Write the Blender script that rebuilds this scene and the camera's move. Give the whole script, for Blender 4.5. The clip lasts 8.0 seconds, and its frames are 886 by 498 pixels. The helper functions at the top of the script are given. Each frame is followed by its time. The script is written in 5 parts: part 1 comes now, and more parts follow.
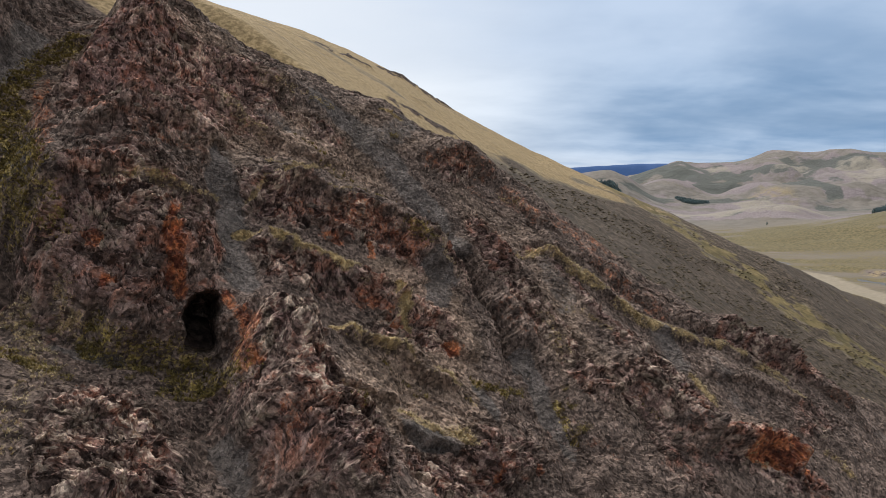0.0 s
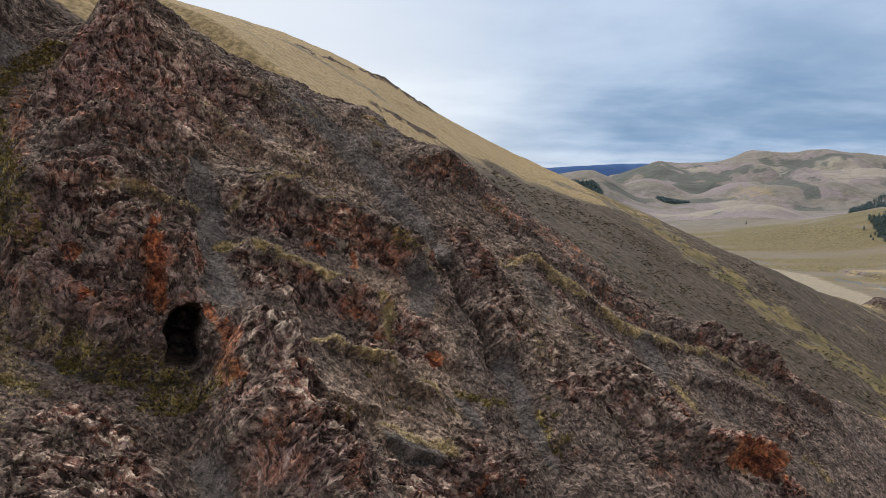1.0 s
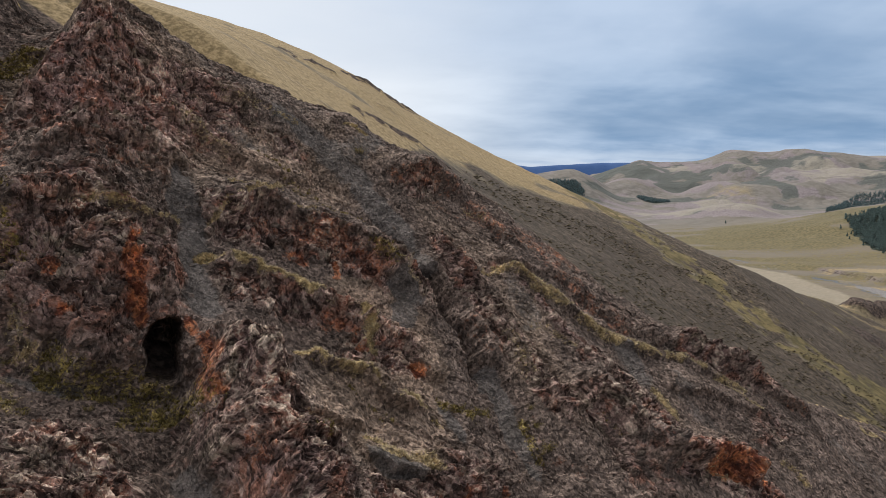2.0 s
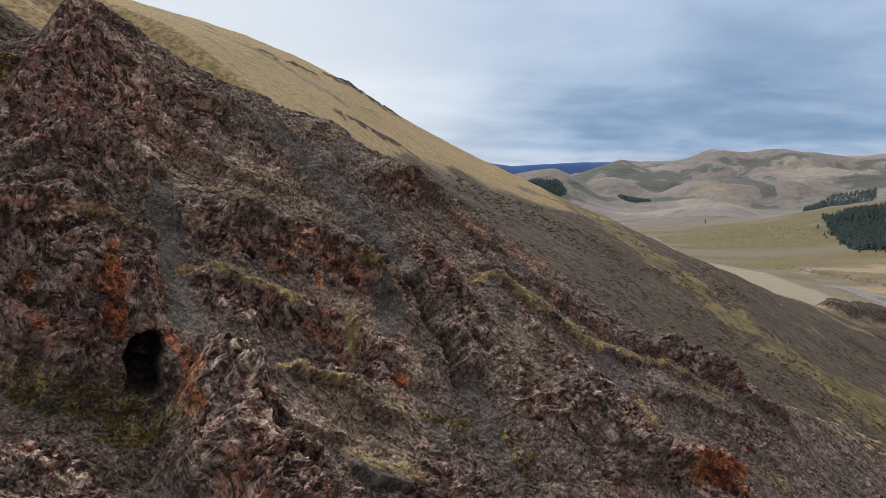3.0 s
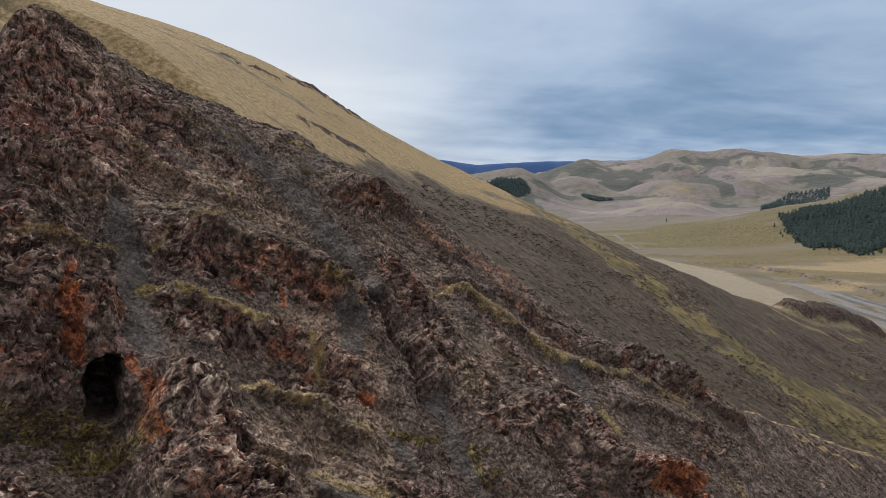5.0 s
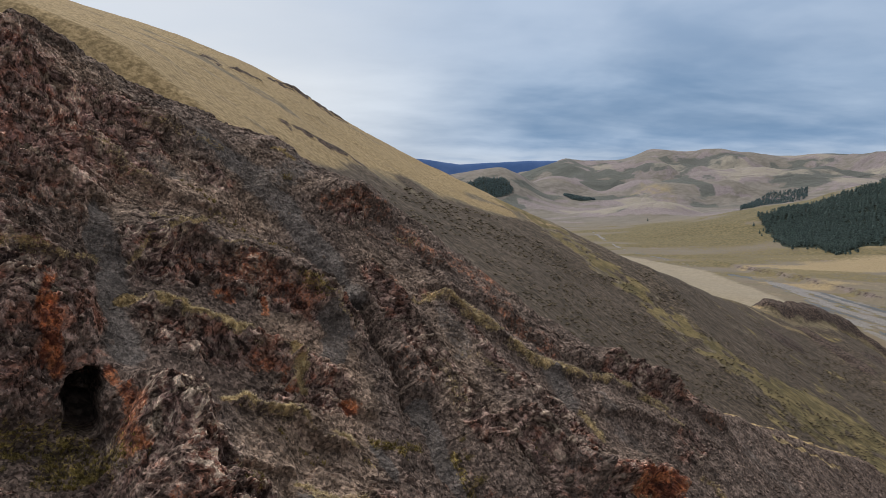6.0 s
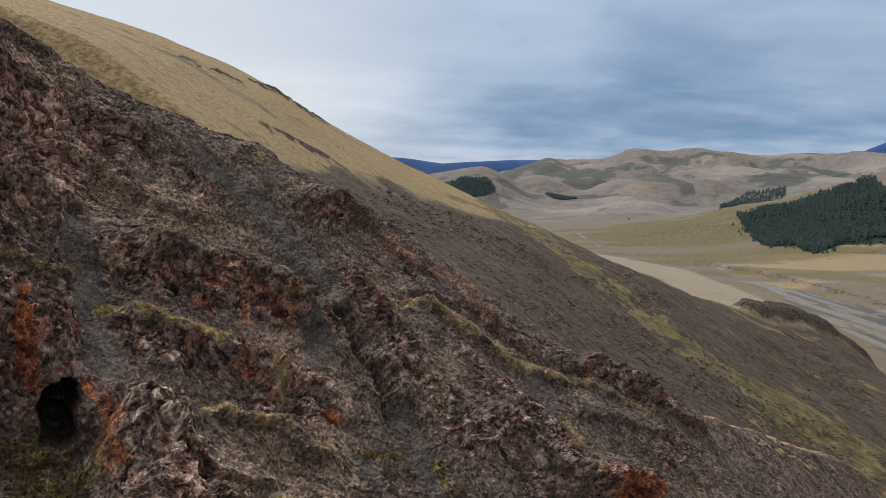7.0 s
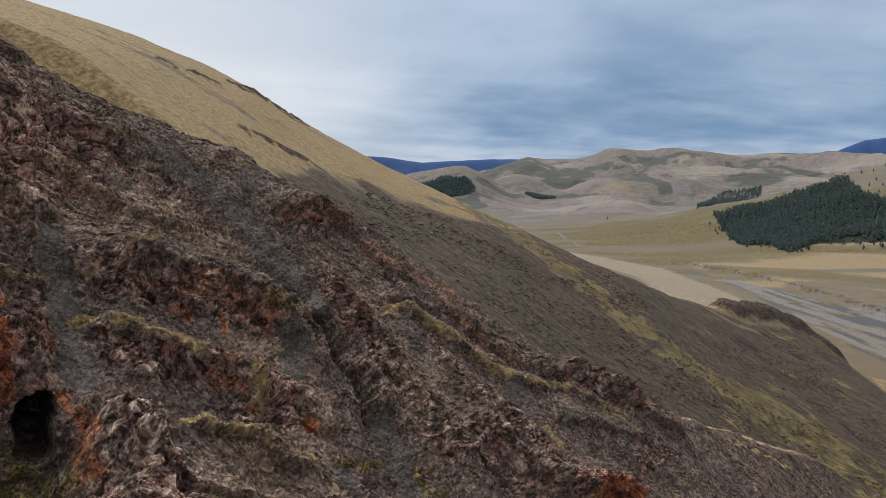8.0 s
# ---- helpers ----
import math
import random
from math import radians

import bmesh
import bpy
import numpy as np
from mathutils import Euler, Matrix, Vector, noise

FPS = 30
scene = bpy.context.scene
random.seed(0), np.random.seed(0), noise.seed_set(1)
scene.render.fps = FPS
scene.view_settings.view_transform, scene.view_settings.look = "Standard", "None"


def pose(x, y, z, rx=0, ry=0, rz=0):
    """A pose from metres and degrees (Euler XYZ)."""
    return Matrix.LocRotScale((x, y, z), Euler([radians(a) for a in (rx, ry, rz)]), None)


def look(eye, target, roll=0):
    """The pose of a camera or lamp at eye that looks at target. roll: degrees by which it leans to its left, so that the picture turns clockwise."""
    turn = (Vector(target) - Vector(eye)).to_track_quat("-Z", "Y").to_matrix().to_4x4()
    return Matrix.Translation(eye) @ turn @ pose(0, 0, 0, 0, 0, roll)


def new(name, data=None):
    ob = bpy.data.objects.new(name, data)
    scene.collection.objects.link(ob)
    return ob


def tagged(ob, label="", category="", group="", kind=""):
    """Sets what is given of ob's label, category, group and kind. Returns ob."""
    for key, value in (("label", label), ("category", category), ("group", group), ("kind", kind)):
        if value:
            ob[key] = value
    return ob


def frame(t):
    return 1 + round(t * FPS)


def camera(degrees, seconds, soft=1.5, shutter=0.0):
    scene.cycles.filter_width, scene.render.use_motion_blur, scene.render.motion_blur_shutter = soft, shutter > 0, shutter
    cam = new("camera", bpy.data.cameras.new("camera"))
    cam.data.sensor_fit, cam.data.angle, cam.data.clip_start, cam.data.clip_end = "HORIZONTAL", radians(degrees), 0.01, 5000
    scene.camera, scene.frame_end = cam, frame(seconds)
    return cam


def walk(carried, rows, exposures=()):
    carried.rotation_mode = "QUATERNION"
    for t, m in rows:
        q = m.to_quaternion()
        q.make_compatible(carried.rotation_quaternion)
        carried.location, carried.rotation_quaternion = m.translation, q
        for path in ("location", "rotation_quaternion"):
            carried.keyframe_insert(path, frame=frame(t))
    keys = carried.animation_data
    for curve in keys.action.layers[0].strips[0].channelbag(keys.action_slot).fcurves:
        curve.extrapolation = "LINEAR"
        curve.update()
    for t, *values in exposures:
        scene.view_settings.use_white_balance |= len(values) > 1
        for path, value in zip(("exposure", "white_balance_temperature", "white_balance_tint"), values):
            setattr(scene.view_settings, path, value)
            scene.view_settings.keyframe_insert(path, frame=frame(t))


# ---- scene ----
cam = camera(64.0, 8.0, soft=0.7)
METRES, EYE, TILT, LEAN, TURN = 7.0, 95.0, -4.5, 0.0, 0.0
ROWS = [
    (0.0, 0.0, 0.0, 0.0, 0.0, 0.0, -0.0),
    (0.5, -0.001, -0.0059, 0.0637, -0.69, -0.02, 0.06),
    (1.0, -0.0037, -0.0069, 0.1378, -1.41, -0.04, 0.09),
    (1.5, -0.0061, -0.0052, 0.2119, -2.12, -0.09, 0.14),
    (3.0, -0.0079, 0.0003, 0.4271, -4.24, -0.23, 0.25),
    (3.5, -0.0088, -0.0001, 0.4902, -4.96, -0.27, 0.29),
    (4.0, -0.0068, -0.0061, 0.5526, -5.66, -0.31, 0.34),
    (4.5, -0.0096, -0.0068, 0.6058, -6.36, -0.34, 0.4),
    (6.0, -0.0101, -0.004, 0.7731, -8.44, -0.43, 0.54),
    (6.5, -0.0067, -0.0018, 0.8274, -9.15, -0.47, 0.59),
    (7.0, 0.0009, -0.0042, 0.891, -9.86, -0.54, 0.62),
    (7.5, 0.004, -0.0071, 0.9469, -10.64, -0.59, 0.67),
    (8.0, 0.003, -0.0095, 0.998, -11.48, -0.63, 0.73),
]
walk(cam, [(t, pose(0, 0, EYE, TILT, LEAN, TURN) @ pose(METRES * x, METRES * y, METRES * z, 90 + pitch, roll, yaw)) for t, x, y, z, yaw, pitch, roll in ROWS], [(0.0, 0.12), (4.0, -0.05), (8.0, -0.13)])

# ---- sky, sun and exposure ----
SUN_ELEVATION, SUN_AZIMUTH = radians(55), radians(-38)   # azimuth from +y towards +x
sun_way = Vector((math.cos(SUN_ELEVATION) * math.sin(SUN_AZIMUTH), math.cos(SUN_ELEVATION) * math.cos(SUN_AZIMUTH), math.sin(SUN_ELEVATION)))
sun = new("sun", bpy.data.lights.new("sun", "SUN"))
sun.data.energy, sun.data.angle, sun.data.color = 1.5, radians(12), (1.0, 0.95, 0.88)
sun.matrix_world = look(sun_way * 100, (0, 0, 0))


class Nodes:
    """A small helper to write node trees in one line a node."""
    def __init__(self, tree):
        self.tree = tree
        tree.nodes.clear()

    def add(self, kind, props=None, **inputs):
        node = self.tree.nodes.new(kind)
        for key, value in (props or {}).items():
            setattr(node, key, value)
        for key, value in inputs.items():
            key = int(key[1:]) if key[0] == "i" and key[1:].isdigit() else key.replace("_", " ")
            self.put(node.inputs[key], value)
        return node

    def put(self, socket, value):
        if isinstance(value, bpy.types.NodeSocket):
            self.tree.links.new(value, socket)
        else:
            socket.default_value = value

    def math(self, op, a, b=0.0, clamp=False):
        return self.add("ShaderNodeMath", {"operation": op, "use_clamp": clamp}, i0=a, i1=b).outputs[0]

    def noise(self, vector, scale, detail=4.0, rough=0.55, distort=0.0):
        return self.add("ShaderNodeTexNoise", None, Vector=vector, Scale=scale, Detail=detail, Roughness=rough, Distortion=distort).outputs[0]

    def ramp(self, value, low, high, a=0.0, b=1.0, smooth=True):
        props = {"interpolation_type": "SMOOTHSTEP" if smooth else "LINEAR"}
        return self.add("ShaderNodeMapRange", props, Value=value, From_Min=low, From_Max=high, To_Min=a, To_Max=b).outputs[0]

    def mix(self, factor, a, b, how="MIX"):
        node = self.tree.nodes.new("ShaderNodeMix")
        node.data_type, node.blend_type = "RGBA", how
        for socket, value in zip((node.inputs[0], node.inputs[6], node.inputs[7]), (factor, a, b)):
            if not isinstance(value, bpy.types.NodeSocket) and socket.type == "RGBA":
                value = (*value, 1.0)[:4]
            self.put(socket, value)
        return node.outputs[2]


world = bpy.data.worlds.new("world")
scene.world = world
world.use_nodes = True
w = Nodes(world.node_tree)
sky = w.add("ShaderNodeTexSky", {"sky_type": "NISHITA", "sun_disc": False, "sun_elevation": SUN_ELEVATION, "sun_rotation": SUN_AZIMUTH, "air_density": 1.2, "dust_density": 2.0})
way = w.add("ShaderNodeTexCoord").outputs["Generated"]
part_ = w.add("ShaderNodeSeparateXYZ", None, Vector=way)
# a flat layer of cloud, seen in perspective: the direction is carried to a level sheet
up = w.math("ADD", w.math("MAXIMUM", part_.outputs[2], 0.0), 0.16)
sheet = w.add("ShaderNodeCombineXYZ", None, X=w.math("DIVIDE", part_.outputs[0], up), Y=w.math("DIVIDE", part_.outputs[1], up), Z=0.0).outputs[0]
big = w.noise(w.add("ShaderNodeMapping", None, Vector=sheet, Location=(3.1, 1.7, 0), Scale=(0.75, 0.8, 1)).outputs[0], 1.0, 5.0, 0.52, 0.3)
fine = w.noise(w.add("ShaderNodeMapping", None, Vector=sheet, Location=(0.4, 5.2, 0), Scale=(1.5, 2.1, 1)).outputs[0], 1.3, 5.0, 0.54, 0.2)
cloud = w.math("ADD", w.math("MULTIPLY", big, 0.65), w.math("MULTIPLY", fine, 0.35))
lit = w.ramp(cloud, 0.32, 0.70)
# thin cloud lets more of the light through towards the sun's side
side = w.add("ShaderNodeVectorMath", {"operation": "DOT_PRODUCT"}, i0=way, i1=(-0.42, 0.86, 0.28)).outputs["Value"]
glow = w.ramp(side, 0.72, 1.0)
grey = w.mix(lit, (0.185, 0.32, 0.53), (0.57, 0.70, 0.89))
grey = w.mix(w.math("MULTIPLY", glow, 0.92), grey, (0.95, 0.96, 0.97))
belt = w.math("MULTIPLY", w.ramp(part_.outputs[2], 0.055, 0.10), w.ramp(part_.outputs[2], 0.13, 0.26, 1.0, 0.0))
belt = w.math("MULTIPLY", belt, w.math("MULTIPLY", w.ramp(glow, 0.0, 0.5, 1.0, 0.0), w.ramp(big, 0.35, 0.6, 1.0, 0.45)))
grey = w.mix(w.math("MULTIPLY", belt, 0.75), grey, (0.165, 0.28, 0.46))
grey = w.mix(w.math("MULTIPLY", w.ramp(part_.outputs[2], 0.13, 0.22), w.ramp(big, 0.35, 0.6, 0.35, 0.75)), grey, (0.53, 0.635, 0.80))
low = w.ramp(part_.outputs[2], 0.01, 0.07, 1.0, 0.0)
haze = w.math("MULTIPLY", low, w.ramp(fine, 0.3, 0.6, 0.25, 0.9))
grey = w.mix(haze, grey, (0.66, 0.72, 0.80))
sky_soft = w.mix(1.0, sky.outputs[0], (0.10, 0.10, 0.10), "MULTIPLY")
over = w.mix(0.93, sky_soft, grey)
# out of view, the sky is set bright sunward and dark behind the camera for contrast
overhead = w.mix(w.ramp(side, -0.55, 0.85, smooth=False), (0.44, 0.44, 0.45), (1.62, 1.58, 1.50))
over = w.mix(w.ramp(part_.outputs[2], 0.27, 0.62), over, overhead)
behind = w.math("MULTIPLY", w.ramp(side, -0.15, 0.35, 1.0, 0.0), w.ramp(part_.outputs[2], 0.40, 0.70, 1.0, 0.0))
over = w.mix(behind, over, w.mix(lit, (0.20, 0.235, 0.29), (0.46, 0.505, 0.575)))
back = w.add("ShaderNodeBackground", None, Color=over, Strength=1.0)
w.add("ShaderNodeOutputWorld", None, Surface=back.outputs[0])

# ---- shapes of the land ----
def hashed(i, j, seed):
    with np.errstate(over="ignore"):
        h = (i.astype(np.int64) * 374761393 + j.astype(np.int64) * 668265263 + seed * 974711) & 0xFFFFFFFF
        h = ((h ^ (h >> 13)) * 1274126177) & 0xFFFFFFFF
        h = ((h ^ (h >> 16)) * 2246822519) & 0xFFFFFFFF
    return ((h ^ (h >> 15)) & 0xFFFFFF) / float(0xFFFFFF)


def value_noise(x, y, seed):
    i, j = np.floor(x), np.floor(y)
    u, v = x - i, y - j
    u, v = u * u * u * (u * (u * 6 - 15) + 10), v * v * v * (v * (v * 6 - 15) + 10)
    a, b = hashed(i, j, seed), hashed(i + 1, j, seed)
    c, d = hashed(i, j + 1, seed), hashed(i + 1, j + 1, seed)
    return (a + (b - a) * u) * (1 - v) + (c + (d - c) * u) * v


def fbm(x, y, seed, octaves=4, gain=0.5):
    total, amount, scale, weight = 0.0, 1.0, 1.0, 0.0
    for k in range(octaves):
        total = total + amount * (value_noise(x * scale + 17.3 * k, y * scale - 9.1 * k, seed + k) * 2 - 1)
        weight += amount
        amount, scale = amount * gain, scale * 2.07
    return total / weight


def blocks(x, y, seed):
    """Broken blocks: a height with a tilt of its own in each cell, and the distance to the joints."""
    i, j = np.floor(x), np.floor(y)
    best = np.full(x.shape, 9.0)
    second = np.full(x.shape, 9.0)
    height = np.zeros(x.shape)
    for di in (-1, 0, 1):
        for dj in (-1, 0, 1):
            ci, cj = i + di, j + dj
            px, py = ci + hashed(ci, cj, seed), cj + hashed(ci, cj, seed + 1)
            dx, dy = x - px, y - py
            d = dx * dx + dy * dy
            own = (hashed(ci, cj, seed + 2) * 2 - 1) + 1.1 * dx * (hashed(ci, cj, seed + 3) - 0.5) + 1.8 * dy * (hashed(ci, cj, seed + 4) - 0.35)
            near = d < best
            second = np.where(near, best, np.minimum(second, d))
            height = np.where(near, own, height)
            best = np.where(near, d, best)
    return height, np.sqrt(second) - np.sqrt(best)


def step(x, low, high):
    u = np.clip((x - low) / (high - low), 0, 1)
    return u * u * (3 - 2 * u)


def along(x, y, line):
    """Distance to a line of corners, with its side (positive to the left of the way along it), and the share of the way gone."""
    best = np.full(x.shape, 1e9)
    side = np.ones(x.shape)
    share = np.zeros(x.shape)
    lengths = [math.dist(a, b) for a, b in zip(line, line[1:])]
    gone = 0.0
    for (ax, ay), (bx, by), length in zip(line, line[1:], lengths):
        ux, uy = (bx - ax) / length, (by - ay) / length
        k = np.clip((x - ax) * ux + (y - ay) * uy, 0, length)
        dx, dy = x - ax - k * ux, y - ay - k * uy
        d = np.hypot(dx, dy)
        near = d < best
        best = np.where(near, d, best)
        side = np.where(near, np.where(ux * dy - uy * dx >= 0, 1.0, -1.0), side)
        share = np.where(near, (gone + k) / sum(lengths), share)
        gone += length
    return best, best * side, share


# the spur's face: s runs level across it, t up it, h out of it
FALL = math.hypot(0.5757, 0.6556)
ACROSS = np.array((0.6556 / FALL, 0.5757 / FALL, 0.0))
UPHILL = np.array((-0.5757 / FALL, 0.6556 / FALL, FALL)) / math.hypot(1, FALL)
OUT = np.cross(ACROSS, UPHILL)
MIDDLE = np.array((0.0, 70.0, 89.13))

CREST_S = (-50, -30, -16, -6, 3, 12, 15, 19, 21.5, 25, 27.7, 30, 34.8, 38.2, 44, 64, 90, 130)
CREST_T = (66, 57, 43, 36, 30, 22.5, 19, 14.2, 9.2, 4, -1.4, -6.6, -13.3, -17.3, -22.2, -31, -41, -55)


GULLY = [(-13, 52), (-18.8, 41), (-23.8, 31), (-28.8, 24), (-32.0, 18), (-33.4, 11), (-35.0, 6), (-36.5, 1)]


# lips of the grassy benches, from the cave's side to the far rim
BENCH_KNOB = [(-18.8, 7.2), (-15.6, 9.0), (-12.6, 9.6), (-10.6, 9.0), (-9.2, 7.0), (-6.4, 5.3), (-3.5, 3.4), (-2.3, 1.0), (-0.5, -3.5)]
BENCH_UPPER = [(-19.5, 3.3), (-17.0, 1.9), (-15.2, 0.2), (-12.7, -1.3), (-11.0, -3.4), (-9.7, -5.2), (-8.2, -8.4)]
BENCH_LOWER = [(-16.5, -7.4), (-13.9, -9.3), (-11.6, -11.1), (-9.9, -13.0), (-7.0, -14.1)]
BENCH_FAR = [(10.5, -0.8), (13.0, -2.0), (15.7, -3.6), (19.4, -8.4), (21.7, -12.4), (26.2, -15.7), (33.0, -19.7), (37.5, -24.0)]


def face_shape(s, t):
    """The large forms of the spur: how far it stands out of its mean plane."""
    h = np.full(s.shape, -0.45)

    def ledge(line, height, front, behind, ends=0.12):
        d, signed, share = along(s, t, line)
        shape = np.where(signed > 0, np.exp(-(d / behind) ** 2), 1 - step(d, 0, 0.50 * front))
        return height * shape * step(share, -0.01, ends) * step(1 - share, -0.01, ends)

    def rib(line, height, left, right, ends=0.15):
        d, signed, share = along(s, t, line)
        return height * np.exp(-(d / np.where(signed > 0, left, right)) ** 2) * step(share, -0.02, ends) * step(1 - share, -0.02, ends)

    def mound(cs, ct, height, rs, rt):
        return height * np.exp(-((s - cs) / rs) ** 2 - ((t - ct) / rt) ** 2)

    uneven = 0.75 + 0.8 * fbm(s / 5, t / 5, 291, 3)
    # gully with scree beside the upper crag
    d, signed, share = along(s, t, GULLY)
    h = h - 4.6 * step(-signed, -0.6, 2.6) * (1 - 0.75 * step(-signed, 6, 13)) * step(t, -1, 6) + 4.5 * step(-signed, 8, 15) * step(t, 24, 38)
    # crag with the cave: the foot of the wall, and the wall above it
    d, signed, share = along(s, t, [(-44, 6), (-37.5, 3.2), (-33.5, -0.2), (-31, -3.2), (-27.5, -5.2), (-23.2, -6.2)])
    wall = step(signed, -0.3, 2.2)
    reach = step(-s, 21.5, 25.0) * step(s, -37.0, -34.0)
    h = h + reach * (4.4 * wall * np.exp(-(np.maximum(signed - 4, 0) / 7) ** 2) * np.where(signed > 0, 1, 0))
    h = h - 4.8 * step(-s, 21.5, 24.5) * np.exp(-(np.maximum(-signed, 0) / 7.0) ** 2) * np.exp(-(np.maximum(signed - 3, 0) / 3.5) ** 2)
    # buttress beside the cave, with a sharp edge towards it
    h = h + rib([(-20.8, -2.6), (-22.9, -6.6), (-24.2, -11.5), (-23.4, -18), (-20.5, -31)], 5.0, 5.5, 1.35)
    h = h + rib([(-27, -9), (-27, -14), (-25.5, -24)], -1.9, 2.0, 2.0)
    h = h + rib([(-36, -6), (-34.5, -12), (-33, -20), (-31, -28)], 0.7, 3.2, 3.5)
    h = h + ledge([(-23.5, -9.4), (-20.5, -11.3), (-17.1, -13.8), (-13.9, -15.3)], 1.0, 1.2, 3.0)
    # shelf on top of the crag, upper crag and its crest
    h = h + ledge([(-34, 8.0), (-30.8, 8.2), (-28.5, 8.5), (-25.9, 8.1), (-23.3, 7.2), (-21.8, 6.4)], 1.5, 1.2, 2.0)
    h = h + rib([(-18, 44), (-22.5, 31), (-25, 22), (-26, 14), (-26, 8)], 3.0, 6.0, 5.0, 0.1)
    h = h + mound(-20.5, 17, 1.2, 4, 5) + mound(-6, 26.5, 1.6, 6, 4) + mound(5.5, 22, 1.2, 4, 5) + mound(-21, 31, 1.6, 4, 6) + mound(-13, 35, 1.6, 5, 4)
    h = h + ledge([(-19.3, 22.3), (-15.4, 21.5), (-12.7, 18.3), (-9.0, 14.6), (-4.6, 13.0)], 1.1, 1.3, 3.0)
    h = h + ledge([(-23.3, 28.6), (-19.4, 30.3), (-14.9, 29.4), (-11.0, 27.1), (-6.9, 24.8)], 1.2, 1.3, 3.0)
    h = h + ledge([(-31.3, 14.0), (-25.4, 15.6), (-21.6, 15.0), (-17.2, 13.6)], 1.4, 1.2, 2.6)
    h = h + ledge([(-27, 37), (-22, 36), (-16, 38), (-12, 36)], 1.0, 1.2, 2.6)
    # knob with its cliff, and the grassy ledges below it
    h = h + ledge(BENCH_KNOB, 2.5, 2.6, 3.6)
    h = h + mound(-13.5, 10, 0.8, 3.5, 1.8)
    h = h + ledge(BENCH_UPPER, 1.9, 2.0, 1.5)
    h = h + ledge(BENCH_LOWER, 1.4, 1.5, 1.5) + uneven * ledge(BENCH_FAR, 1.1, 1.4, 1.6)
    h = h + ledge([(-10.4, -5.5), (-7.3, -5.5), (-4.8, -8.7), (-4.6, -12.4)], 1.1, 1.4, 2.2)
    h = h + mound(-15.5, -5.2, -0.9, 3.0, 2.0) - 0.7 * np.exp(-((s + 6) / 7) ** 2 - ((t + 11) / 8) ** 2)
    h = h + ledge([(-17, -17), (-12, -20), (-6, -23.5)], 1.2, 1.2, 2.5)
    # the long gully: a smooth trough above, a deep crack under the ribs, a scree lane below
    h = h + rib([(-0.7, 23.5), (-1.3, 16.4), (0.3, 11.4), (1.8, 6.5), (3.4, 0.9), (3.6, -4.5), (3.2, -10.0), (1.6, -15.5), (0.1, -21.7), (-2, -34)], -2.0, 2.6, 2.4)
    h = h + rib([(3.8, 1.4), (3.3, -2.0), (2.9, -4.9), (2.8, -7.6), (2.5, -10.6), (2.6, -12.6)], -4.6, 0.75, 0.5)
    h = h + rib([(4.8, 3.0), (4.6, -3.5), (4.5, -8.0), (4.2, -12.5)], 2.1, 0.8, 2.4)
    # ribs and ledges beyond the gully
    h = h + mound(11.3, 15.2, 1.3, 3.0, 2.6)
    h = h + uneven * ledge([(5.5, 13.2), (9.5, 15.0), (13.6, 13.6), (16.4, 8.6), (18.3, 4.0), (20.6, 0.6)], 1.9, 1.7, 4.0, 0.2)
    h = h + uneven * ledge([(11.3, 1.4), (16.9, -0.2), (20.9, -2.8), (23.4, -7.0), (25.0, -11.0), (28.1, -13.9), (34.1, -15.8), (38.6, -19.9), (42.7, -25.0), (49, -30.6)], 1.4, 1.6, 3.6, 0.1)
    h = h + uneven * ledge([(30.5, -14.6), (34.1, -16.2), (38.6, -20.3), (42.0, -24.6)], 0.9, 1.2, 3.0, 0.25)
    h = h + rib([(8.8, -10.6), (9.2, -14.2), (9.4, -17.6), (9.9, -21.4), (10.8, -25)], -2.6, 0.5, 0.45) + rib([(16.2, 4.5), (16.0, 1.5), (15.6, -1.4)], -1.8, 0.6, 0.5) + rib([(16.4, -19.5), (15.6, -22), (14.3, -26)], -1.3, 0.7, 0.9)
    h = h + rib([(12.6, 0), (13.6, -7), (14.2, -13), (15.5, -17), (16.5, -19)], 1.2, 2.6, 2.4)
    h = h + rib([(8.6, 6), (8.6, -3), (8.0, -12), (7.5, -24), (8, -34)], 0.7, 1.6, 2.2)
    h = h + ledge([(10.2, -17.4), (11.8, -18.4), (13.5, -20.4), (13.6, -23.7), (12.2, -27.1)], 2.7, 1.4, 2.2)
    h = h + ledge([(12.4, -25.8), (17.2, -27.6), (20.5, -29.0), (23.3, -29.8), (25.6, -33.3)], 3.2, 1.5, 3.0)
    h = h + ledge([(24, -19), (28, -21.5), (33, -24.5), (38, -29)], 0.9, 1.2, 3.0)
    h = h + rib([(27, -18), (31, -24), (36, -33), (40, -42)], 0.7, 2.0, 2.0)
    h = h - 0.165 * np.maximum(s - 42, 0) - 0.05 * np.maximum(-t - 30, 0)
    # the back of the crest
    top = np.interp(s, CREST_S, CREST_T)
    past = t - top
    h = h - 1.15 * np.where(past > -2, (np.maximum(past + 2, 0) ** 2) / (4 + np.maximum(past + 2, 0)), 0)
    return h


def face_point(s, t, h):
    return [MIDDLE[k] + s * ACROSS[k] + t * UPHILL[k] + h * OUT[k] for k in range(3)]


